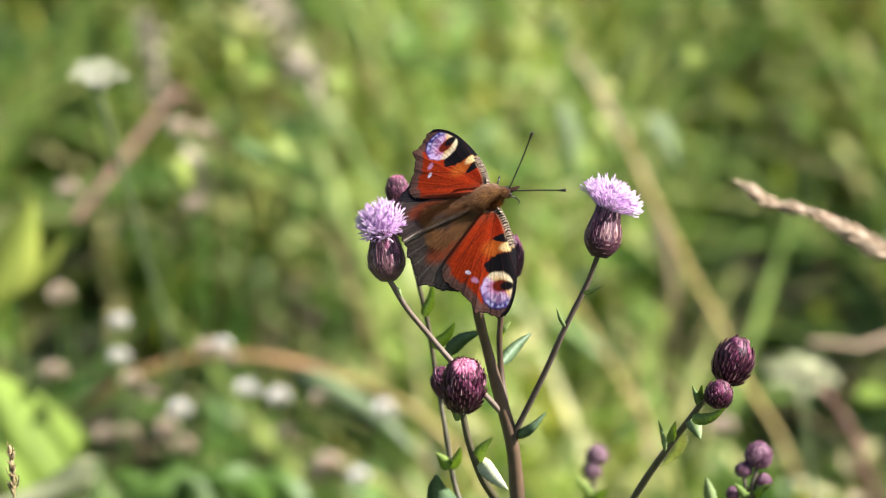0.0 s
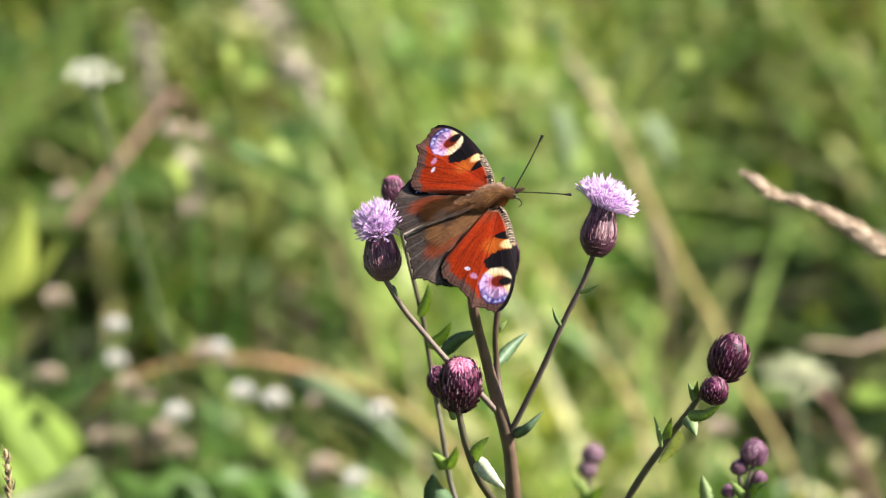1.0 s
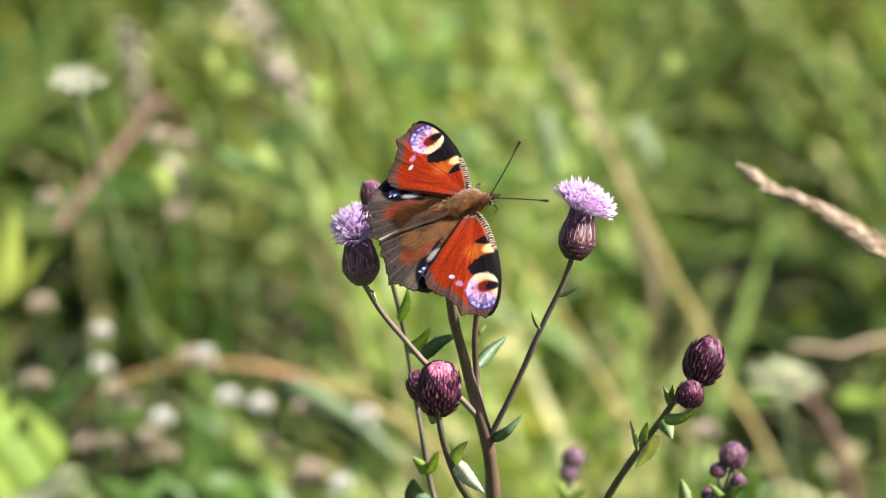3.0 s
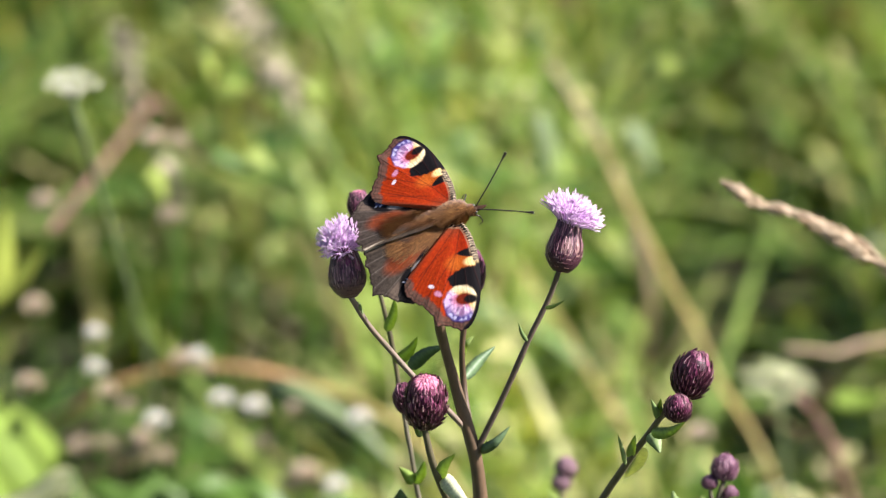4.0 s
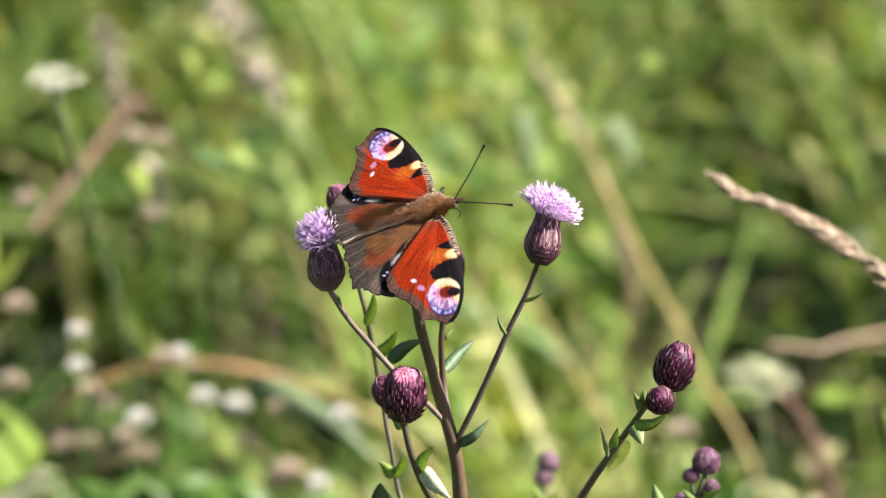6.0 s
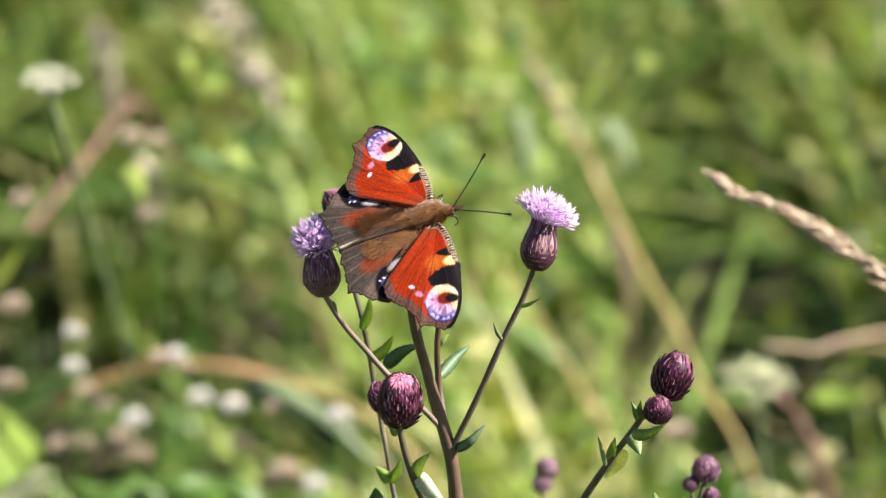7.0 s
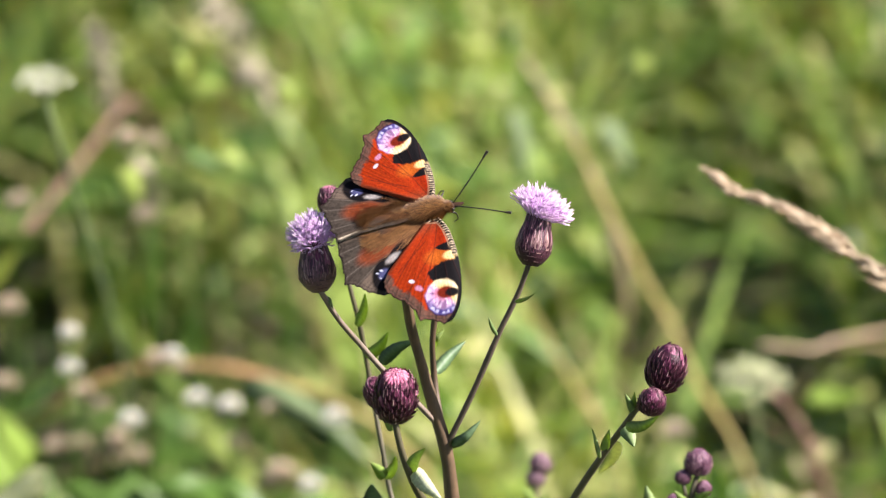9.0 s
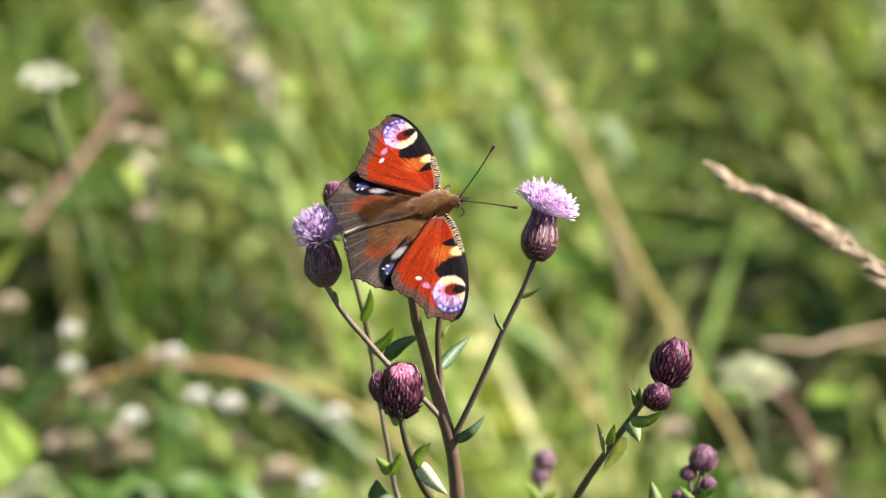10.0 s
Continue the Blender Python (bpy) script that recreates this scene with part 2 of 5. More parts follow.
def bract_body(base, tip, radius, material, parent, label="", shape="open", rows=10, per_row=15, seed=1, name="flower_head", shut=False):
    """The scaly egg of a thistle head: a core with rows of overlapping pointed scales."""
    rng = random.Random(seed)
    o, x, y, z = axis_frame(base, tip)
    length = (Vector(tip) - o).length

    def profile(k):
        if shape == "open":
            return radius * (math.sin(math.pi * min(0.5, 0.10 + 1.15 * k)) ** 0.75) * (1 - 0.42 * smooth_step((k - 0.36) / 0.64))
        return radius * max(0.05, math.sin(math.pi * (0.08 + (0.88 if shut else 0.83) * k))) ** 0.5

    bm = bmesh.new()
    rings = []
    for i in range(15):
        k = i / 14
        r = profile(k) * 0.93
        rings.append([bm.verts.new(o + z * length * k + r * (math.cos(a) * x + math.sin(a) * y)) for a in [2 * math.pi * j / 20 for j in range(20)]])
    for a, b in zip(rings, rings[1:]):
        for j in range(20):
            bm.faces.new((a[j], a[(j + 1) % 20], b[(j + 1) % 20], b[j]))
    bm.faces.new(rings[-1])
    bm.faces.new(rings[0][::-1])
    body = part(name, bm, material, parent, label)
    origin = parent.location
    for i in range(rows):
        k0 = (0.84 if shape == "open" else 0.93 if shut else 0.86) * i / (rows - 1)
        k1 = min(1.06 if shut else 1.03, k0 + (0.32 if shape == "open" else 0.21))
        for j in range(per_row):
            a = 2 * math.pi * (j + 0.5 * (i % 2) + rng.uniform(-0.12, 0.12)) / per_row
            out = math.cos(a) * x + math.sin(a) * y
            w = math.pi * radius / per_row * rng.uniform(0.85, 1.1) * (0.75 + 0.25 * math.sin(math.pi * k0))
            p0 = o + z * length * k0 + out * profile(k0) * 0.93
            p1 = o + z * length * (k1 + rng.uniform(-0.03, 0.03)) + out * (profile(min(k1, 1)) * 0.97 + radius * (rng.uniform(-0.01, 0.05) if shape == "open" else rng.uniform(0.03, 0.14)))
            if shut and k1 > 0.9:
                p1 = o + z * length * (1.0 + rng.uniform(-0.02, 0.05)) + out * radius * rng.uniform(0.04, 0.34)
            along = p1 - p0
            side = along.cross(out).normalized() * -1
            face = side.cross(along).normalized() * -1
            # young magenta scales grow commoner upwards, also painting in sunlight on the top
            piece = new("bract", BRACT_MESH[(BRACT_TOP if material not in (FADED, BRACT_LILAC) and rng.random() < (k0 - 0.25) * (0.4 if shape == "open" else 1.1) else material).name][rng.randrange(3)])
            piece.parent = body
            m = Matrix((side * w, face * radius * (0.10 if shape == "open" else 0.20), along)).transposed().to_4x4()
            m.translation = p0 - origin
            piece.matrix_basis = m
    return body


def bract_meshes(material):
    """Three pointed scales with a raised keel and a pale spine, one unit long."""
    made = []
    for bend in (0.16, 0.22, 0.28):
        pts = [(-0.85, 0, 0), (0.85, 0, 0), (0.82, bend * 0.7, 0.45), (0.42, bend * 0.55, 0.78), (0, 0.10, 1.0), (-0.42, bend * 0.55, 0.78), (-0.82, bend * 0.7, 0.45), (0, bend + 0.12, 0.45), (0, bend, 0.78), (0, -0.06, 0.4),
               (-0.2, bend * 0.8 + 0.12, 0.38), (0.2, bend * 0.8 + 0.12, 0.38), (0.0, 0.24, 1.24), (0, bend + 0.2, 0.55)]
        faces = [(0, 1, 7), (1, 2, 7), (2, 3, 8, 7), (3, 4, 8), (4, 5, 8), (5, 6, 7, 8), (6, 0, 7), (0, 9, 1), (1, 9, 2), (2, 9, 4, 3), (4, 9, 6, 5), (6, 9, 0), (10, 11, 13), (11, 12, 13), (12, 10, 13)]
        me = bpy.data.meshes.new("bract")
        me.from_pydata(pts, [], faces)
        me.materials.append(material)
        me.materials.append(TIP)
        for f in me.polygons[-3:]:
            f.material_index = 1
        made.append(me)
    return made


BRACT_MESH = {m.name: bract_meshes(m) for m in (BRACT, BRACT_BROWN, BRACT_TOP, BRACT_LILAC, FADED)}


def floret_tuft(base, direction, radius, height, parent, seed=1, count=430, reach=100, droop=0.80):
    """Lilac threads that fan out of a head into a dome, each with a split, pale tip."""
    rng = random.Random(seed)
    o, x, y, z = axis_frame(base, Vector(base) + Vector(direction))
    bm = bmesh.new()
    for i in range(count):
        q = math.sqrt((i + 0.5) / count)
        a = i * 2.39996 + rng.uniform(-0.25, 0.25)
        out = math.cos(a) * x + math.sin(a) * y
        tilt = q * math.radians(reach) * rng.uniform(0.82, 1.08)
        l = rng.uniform(0.80, 1.12)
        end = o + out * radius * math.sin(tilt) * l + z * height * ((1 - droop) + droop * math.cos(tilt)) * l
        p0 = o + out * radius * 0.30 * q - z * height * 0.2
        p1 = p0.lerp(end, 0.5) + z * height * 0.07 * q
        p2 = p0.lerp(end, 0.74) + z * height * 0.05 * q
        tube(bm, (p0, p1, p2), radius * 0.011, radius * 0.018, 4, 2)
        side = out.cross(z)
        way = (end - p2).normalized()
        for s in (-1, 0, 1):
            tip = end + side * s * radius * 0.055 + way * rng.uniform(-0.07, 0.07) * radius + z * s * rng.uniform(-0.05, 0.05) * radius
            tube(bm, (p2, tip), radius * 0.017, radius * 0.011, 3, 1)
    return tagged(part("tuft", bm, FLORET, parent, "fan of lilac florets"), kind="stuff")


def open_head(base, top, radius, tuft_radius, tuft_height, parent, label, lean=(0, 0, 0), seed=1, material=None, reach=100):
    body = bract_body(base, top, radius, material or BRACT_BROWN, parent, label, "open", 11, 17, seed)
    d = (Vector(top) - Vector(base)).normalized() + Vector(lean)
    floret_tuft(top, d.normalized(), tuft_radius, tuft_height, body, seed, reach=reach)
    return body


def bud(base, top, radius, parent, label, seed=1, crown=True, name="flower_bud", material=None, rows=12, per_row=17):
    body = bract_body(base, top, radius, material or BRACT, parent, label, "bud", rows, per_row, seed, name, not crown)
    if crown:
        rng = random.Random(seed)
        o, x, y, z = axis_frame(top, Vector(top) * 2 - Vector(base))
        size = (Vector(top) - Vector(base)).length
        bm = bmesh.new()
        for i in range(80):
            a, q = i * 2.4, math.sqrt(i / 80)
            out = math.cos(a) * x + math.sin(a) * y
            p = o - z * size * 0.10 + out * radius * 0.58 * q
            tube(bm, (p, p + z * size * 0.07 + out * radius * 0.03, p + z * size * (rng.uniform(0.15, 0.18) - 0.07 * q * q) - out * radius * 0.22 * q), radius * 0.085, radius * 0.075, 5, 2)
        part("crown", bm, CORE, body, "closed magenta floret tips")
    return body


# ---- ground and meadow ----
def ground():
    bm = bmesh.new()
    rings = []
    for i in range(46):
        r = 0.25 * 1.26 ** i if i else 0.0
        ring = []
        for j in range(48):
            a = 2 * math.pi * j / 48
            px, py = r * math.cos(a), 2.4 + r * math.sin(a)
            h = 0.03 * noise.noise((px * 1.3, py * 1.3, 0)) + 0.012 * noise.noise((px * 6, py * 6, 3))
            ring.append(bm.verts.new((px, py, h * (1 if r < 60 else 0))))
        rings.append(ring)
    for a, b in zip(rings, rings[1:]):
        for j in range(48):
            bm.faces.new((a[j], a[(j + 1) % 48], b[(j + 1) % 48], b[j]))
    bmesh.ops.remove_doubles(bm, verts=rings[0], dist=1e-5)
    return tagged(part("ground", bm, SOIL), "meadow soil under grass and litter, coloured dark as if shaded", "ground", kind="structure")


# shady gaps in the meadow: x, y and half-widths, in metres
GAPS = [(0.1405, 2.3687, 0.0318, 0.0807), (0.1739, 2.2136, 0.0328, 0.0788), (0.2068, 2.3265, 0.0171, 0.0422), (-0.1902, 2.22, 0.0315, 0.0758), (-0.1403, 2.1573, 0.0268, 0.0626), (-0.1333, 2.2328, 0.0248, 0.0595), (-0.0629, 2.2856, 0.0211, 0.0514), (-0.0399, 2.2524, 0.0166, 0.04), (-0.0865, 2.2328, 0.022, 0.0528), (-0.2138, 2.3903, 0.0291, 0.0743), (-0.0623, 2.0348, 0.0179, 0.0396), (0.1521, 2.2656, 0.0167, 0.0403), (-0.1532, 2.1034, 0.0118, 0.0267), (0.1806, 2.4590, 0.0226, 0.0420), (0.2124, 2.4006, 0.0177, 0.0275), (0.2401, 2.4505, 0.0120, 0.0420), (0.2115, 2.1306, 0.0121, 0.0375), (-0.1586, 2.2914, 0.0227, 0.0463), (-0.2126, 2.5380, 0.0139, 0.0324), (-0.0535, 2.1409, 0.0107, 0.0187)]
# drifts of dead leaves
DRY_SPOTS = [(-0.1414, 2.0802, 0.0312, 0.0711), (-0.0952, 2.0976, 0.0235, 0.0537), (-0.0425, 2.0744, 0.0156, 0.0349), (-0.1548, 2.4876, 0.0151, 0.0392), (-0.0866, 2.5268, 0.0153, 0.0402), (-0.1265, 2.3265, 0.0128, 0.0315), (0.185, 2.1391, 0.0186, 0.0429)]
# sunny clumps of fresh yellow-green
CLUMPS = [(0.0659, 2.5268, 0.0397, 0.1069), (-0.0011, 2.3475, 0.0316, 0.0795), (-0.0073, 2.5268, 0.0336, 0.09), (0.0347, 2.0348, 0.0306, 0.0686), (0.1091, 2.4569, 0.0209, 0.054), (-0.0223, 2.1391, 0.0186, 0.0429), (0.1381, 2.0573, 0.0206, 0.0461), (0.0825, 2.0917, 0.0418, 0.0966), (0.0197, 2.4569, 0.0387, 0.1019), (-0.1082, 2.4494, 0.0297, 0.0774), (-0.0561, 2.5268, 0.0275, 0.0732), (0.1013, 2.2458, 0.0249, 0.0601), (0.0463, 2.2656, 0.0307, 0.0749), (0.0582, 2.1758, 0.027, 0.0635), (0.1139, 2.0348, 0.0306, 0.0686), (0.0569, 2.1152, 0.0316, 0.0731), (0.0852, 2.1758, 0.0323, 0.0766), (0.0307, 2.1271, 0.0238, 0.0549), (0.0705, 2.0348, 0.0306, 0.0686), (0.1505, 2.0073, 0.0227, 0.05), (0.0264, 2.2264, 0.0247, 0.0592), (0.0973, 2.0687, 0.0388, 0.0887), (0.1106, 2.1391, 0.0292, 0.0681), (0.1217, 2.0917, 0.0287, 0.0656), (-0.093, 2.5347, 0.0306, 0.082), (-0.0664, 2.4418, 0.0267, 0.0691), (-0.0939, 2.3759, 0.0203, 0.0511), (0.1789, 2.0516, 0.0283, 0.0636), (0.2001, 2.1271, 0.0185, 0.0425), (-0.0431, 2.4722, 0.027, 0.0706), (0.1471, 2.1271, 0.0185, 0.0425), (0.1060, 2.1786, 0.0189, 0.0378), (0.1215, 2.1062, 0.0158, 0.0306), (0.1340, 2.0431, 0.0154, 0.0299), (0.0908, 2.0550, 0.0207, 0.0360), (0.1505, 2.1533, 0.0107, 0.0374), (0.1576, 2.0939, 0.0105, 0.0244), (0.0719, 2.1187, 0.0159, 0.0369)]


def within(spots, px, py):
    return max(math.exp(-1.2 * (((px - cx) / rx) ** 2 + ((py - cy) / ry) ** 2) ** 1.5) for cx, cy, rx, ry in spots)


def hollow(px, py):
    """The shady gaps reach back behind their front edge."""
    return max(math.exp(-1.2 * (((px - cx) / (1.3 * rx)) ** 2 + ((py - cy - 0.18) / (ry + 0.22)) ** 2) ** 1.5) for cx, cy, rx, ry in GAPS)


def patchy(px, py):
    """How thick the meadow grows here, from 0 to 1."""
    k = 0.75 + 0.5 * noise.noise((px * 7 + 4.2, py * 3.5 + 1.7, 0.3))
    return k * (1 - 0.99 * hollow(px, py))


def waning(px, py):
    """The lush growth thins out gently away from the thistles."""
    return math.exp(-(max(0, abs(px) - 0.45) / 0.45) ** 2 - (max(0, 1.95 - py) / 0.35) ** 2 - (max(0, py - 3.3) / 0.8) ** 2)


def fresh(px, py):
    return (0.14 + 0.9 * within(CLUMPS, px, py)) * (1 - 0.94 * hollow(px, py))


def slim(px, py):
    return patchy(px, py) * (1 - 0.95 * max(hollow(px, py + 0.1), hollow(px, py + 0.25)))


def leafy_side(px, py):
    return patchy(px, py) * (1.0 if px < -0.03 else 0.45)


def sward(name, label, material, area, count, height, width, lean, seed, chance=None):
    """Many curved blades in one mesh."""
    rng = random.Random(seed)
    verts, faces = [], []
    x0, x1, y0, y1 = area
    for _ in range(count):
        px, py = rng.uniform(x0, x1), rng.uniform(y0, y1)
        if chance and rng.random() > chance(px, py) * waning(px, py):
            continue
        if not chance and rng.random() > math.exp(-(math.hypot(px, py - 3) / (0.42 * (x1 - x0))) ** 4):
            continue
        if not chance and abs(px) < 0.55 and 1.8 < py < 3.4 and rng.random() < 0.8:
            continue
        if py < 0.3 and abs(px) < 0.3 and py > -0.6:
            continue
        h = rng.uniform(*height) * (0.8 + 0.4 * noise.noise((px * 4, py * 4, 9.0)))
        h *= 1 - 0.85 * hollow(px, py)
        if abs(px) < 0.5 and py < 1.9:
            h = min(h, 0.26)
        a, b = rng.uniform(0, 6.283), rng.uniform(lean[0], lean[1]) * h
        dx, dy = math.cos(a) * b, math.sin(a) * b
        w = rng.uniform(*width)
        t = a + 1.5708 + rng.uniform(-0.6, 0.6)
        sx, sy = math.cos(t) * w / 2, math.sin(t) * w / 2
        start = len(verts)
        for k in (0.0, 0.35, 0.65, 0.87, 1.0):
            c, z = k * k, h * (k - 0.34 * k * k * min(1.6, b / h))
            f = (1 - k ** 2.2) * 0.92 + 0.04
            mx, my = px + dx * c, py + dy * c
            verts += [(mx - sx * f, my - sy * f, z), (mx + sy * f * 0.3, my - sx * f * 0.3, z), (mx + sx * f, my + sy * f, z)]
        for i in range(4):
            s = start + 3 * i
            faces += [(s, s + 1, s + 4, s + 3), (s + 1, s + 2, s + 5, s + 4)]
    me = bpy.data.meshes.new(name)
    me.from_pydata(verts, [], faces)
    me.materials.append(material)
    me.shade_smooth()
    return tagged(new(name, me), label, "grass", kind="stuff")


ground()
NEAR = (-1.7, 1.7, 1.2, 5.2)
sward("low_grass", "short dense grass close to the soil", GREEN, NEAR, 24000, (0.04, 0.12), (0.004, 0.009), (0.4, 1.6), 6, patchy)
sward("meadow_grass", "thick green meadow grass, tall and tangled", GREEN, NEAR, 12500, (0.12, 0.31), (0.005, 0.014), (0.3, 1.3), 1, patchy)
sward("fresh_grass", "fresh yellow-green grass in sunny clumps", FRESH, NEAR, 44000, (0.17, 0.34), (0.006, 0.016), (0.3, 1.3), 5, fresh)
sward("dry_grass", "dry straw-coloured grass among the green", DRY, NEAR, 8000, (0.16, 0.36), (0.003, 0.007), (0.1, 0.9), 2, patchy)
sward("tall_grass", "slim tall grass blades standing above the meadow", FRESH, (-0.9, 0.9, 2.25, 3.6), 2600, (0.30, 0.46), (0.003, 0.006), (0.1, 0.5), 7, slim)
sward("undergrowth", "broad green weed leaves among the grass", LUSH, NEAR, 4500, (0.10, 0.27), (0.014, 0.032), (0.8, 1.7), 3, leafy_side)


def leafage(name, label, material, area, count, size, seed, chance, sunward=0.0):
    """Many small pointed leaves, tilted all ways, that fill the meadow up to its tops."""
    rng = random.Random(seed)
    verts, faces = [], []
    x0, x1, y0, y1 = area
    for _ in range(count):
        px, py = rng.uniform(x0, x1), rng.uniform(y0, y1)
        if rng.random() > chance(px, py) * waning(px, py):
            continue
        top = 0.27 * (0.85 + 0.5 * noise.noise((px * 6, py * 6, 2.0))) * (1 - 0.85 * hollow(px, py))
        c = Vector((px, py, top * rng.uniform(0.25, 1.0) ** 0.5))
        l, w = rng.uniform(*size), rng.uniform(0.28, 0.5)
        m = Matrix.Rotation(sunward, 3, "Y") @ Euler((rng.gauss(0, 0.55), rng.gauss(0, 0.55), rng.uniform(0, 6.283))).to_matrix()
        start = len(verts)
        for q in ((0, -0.5, 0), (-w / 2, -0.12, 0.07), (-w * 0.4, 0.22, 0.05), (0, 0.5, -0.06), (w * 0.4, 0.22, 0.05), (w / 2, -0.12, 0.07), (0, 0.05, 0)):
            verts.append(c + m @ Vector(q) * l)
        faces += [[start + i for i in f] for f in ((0, 6, 1), (1, 6, 2), (2, 6, 3), (3, 6, 4), (4, 6, 5), (5, 6, 0))]
    me = bpy.data.meshes.new(name)
    me.from_pydata(verts, [], faces)
    me.materials.append(material)
    return tagged(new(name, me), label, "foliage", kind="stuff")


def litter(px, py):
    return 0.9 * within(DRY_SPOTS, px, py)


leafage("dry_litter", "beige and brown dead leaves caught in the grass", SEED, (-0.3, 0.35, 1.9, 2.65), 11000, (0.008, 0.022), 34, litter)
leafage("weed_leaves", "small green weed leaves filling the meadow", LUSH, NEAR, 38000, (0.018, 0.045), 31, leafy_side)
leafage("sunny_leaves", "small sunlit yellow-green leaves in the meadow", FRESH, NEAR, 50000, (0.014, 0.035), 32, fresh, 0.45)
leafage("clover_leaves", "small mid-green leaves among the grass", GREEN, NEAR, 31000, (0.014, 0.034), 33, patchy)
sward("outer_meadow", "green meadow grass spreading all around", GREEN, (-5, 5, -3, 9), 60000, (0.12, 0.38), (0.007, 0.018), (0.3, 1.3), 4)
sward("far_meadow", "sparse green grass far out in the meadow", FRESH, (-14, 14, -8, 22), 26000, (0.15, 0.4), (0.015, 0.035), (0.3, 1.3), 7)

# ---- meadow plants behind ----
def umbel(name, base, top, radius, label, seed, stem_material, flower_material, rays=14, flat=0.25):
    """A stalk with spokes that each carry a tuft of tiny blossoms."""
    rng = random.Random(seed)
    plant = thing(name, base, label, "wildflower")
    b, t = Vector(base), Vector(top)
    stalk("stem", (b, b.lerp(t, 0.5) + Vector((0.01, 0, 0.01)), t - Vector((0, 0, radius * 0.7))), 0.0016, 0.0011, stem_material, plant)
    hub = t - Vector((0, 0, radius * 0.7))
    for i in range(rays):
        a, q = i * 2.4, math.sqrt((i + 0.5) / rays)
        c = t + Vector((math.cos(a) * q * radius, math.sin(a) * q * radius, -flat * radius * q * q + rng.uniform(-0.1, 0.1) * radius))
        ray = stalk("ray", (hub, hub.lerp(c, 0.55) + Vector((0, 0, -0.1 * radius)), c), 0.0007, 0.0005, stem_material, plant, sides=5)
        bm = bmesh.new()
        for j in range(16):
            p = c + Vector((rng.gauss(0, 1), rng.gauss(0, 1), rng.gauss(0, 0.4))) * radius * 0.13
            n = Vector((rng.uniform(-0.5, 0.5), rng.uniform(-0.5, 0.5), 1)).normalized()
            s = n.cross(Vector((1, 0.2, 0))).normalized()
            u = n.cross(s)
            r = radius * rng.uniform(0.06, 0.1)
            mid = bm.verts.new(p + n * r * 0.15)
            rim = [bm.verts.new(p + r * (1 if k % 2 else 0.55) * (math.cos(k * 0.6283) * s + math.sin(k * 0.6283) * u)) for k in range(10)]
            for k in range(10):
                bm.faces.new((rim[k], rim[(k + 1) % 10], mid))
        part("blossom", bm, flower_material, ray)
    return plant


umbel_plant = umbel("white_umbel", (-0.1317, 2.3246, 0), (-0.1298, 1.7493, 0.5573), 0.0100, "white flat-topped umbel flower on a slim green stem", 3, GREY_BLADE, CREAM_FLOWER, 16, 0.05)
umbel("green_umbel", (0.1632, 2.0499, 0), (0.1539, 1.9400, 0.3416), 0.0150, "pale green-white umbel gone to seed in the grass", 5, GREY_BLADE, PALE_FLOWER, 16, 0.55)


def dry_stalk(points, r0, r1, material, label, name="dry_stalk"):
    base = Vector(points[0])
    ob = thing(name, base, label, "dry stalk")
    stalk("stem", points, r0, r1, material, ob, sides=8)
    for p in points[1:-1]:
        c = Vector(p)
        bm = bmesh.new()
        bmesh.ops.create_uvsphere(bm, u_segments=10, v_segments=7, radius=1, matrix=Matrix.LocRotScale(c, None, (r0 * 1.25, r0 * 1.25, r0 * 1.0)))
        part("node", bm, material, ob)
    return ob


dry_stalk([(-0.1150, 2.9000, 0.0000), (-0.1280, 2.5000, 0.2000), (-0.1363, 2.3000, 0.3088), (-0.1430, 2.2550, 0.3148), (-0.1526, 2.2100, 0.3175), (-0.1632, 2.1650, 0.3196), (-0.1700, 2.1200, 0.3272)], 0.0021, 0.0017, MAUVE, "bent mauve-brown dead stem leaning over the grass")
dry_stalk([(0.1950, 2.0600, 0.0000), (0.1954, 2.0300, 0.2290), (0.1864, 2.0225, 0.2574), (0.1788, 2.0150, 0.2769), (0.1693, 2.0075, 0.2931), (0.1621, 2.0000, 0.3036)], 0.0023, 0.0016, MAUVE, "mauve-brown dead stem beside the pale umbel")
dry_stalk([(0.2620, 2.2000, 0.0000), (0.2275, 2.0000, 0.3147), (0.2098, 2.0040, 0.3190), (0.1946, 2.0080, 0.3150), (0.1854, 2.0120, 0.3059), (0.1805, 2.0160, 0.2933), (0.1785, 2.0200, 0.2817)], 0.0013, 0.0011, DRY, "pale bent dry stalk across the grass")
dry_stalk([(0.2150, 2.3000, 0.0000), (0.1943, 2.0200, 0.3141), (0.1843, 2.0133, 0.3136), (0.1744, 2.0067, 0.3183), (0.1607, 2.0000, 0.3225)], 0.0012, 0.0010, FAWN, "pinkish dry stalk fallen across the pale umbel")
dry_stalk([(0.1650, 2.0300, 0.0000), (0.1678, 2.1000, 0.1971), (0.1542, 2.1200, 0.2218), (0.1410, 2.1400, 0.2359), (0.1305, 2.1600, 0.2548), (0.1195, 2.1800, 0.2676), (0.1091, 2.2000, 0.2822), (0.0945, 2.2200, 0.3051), (0.0863, 2.2400, 0.3165)], 0.0015, 0.0013, OCHRE, "tall ochre straw leaning in the meadow")
dry_stalk([(0.0900, 2.4200, 0.0000), (0.0963, 2.2400, 0.2949), (0.0865, 2.2600, 0.3093), (0.0759, 2.2800, 0.3208), (0.0639, 2.3000, 0.3335)], 0.0021, 0.0016, FAWN, "thick pinkish-beige dead stem behind the straw")
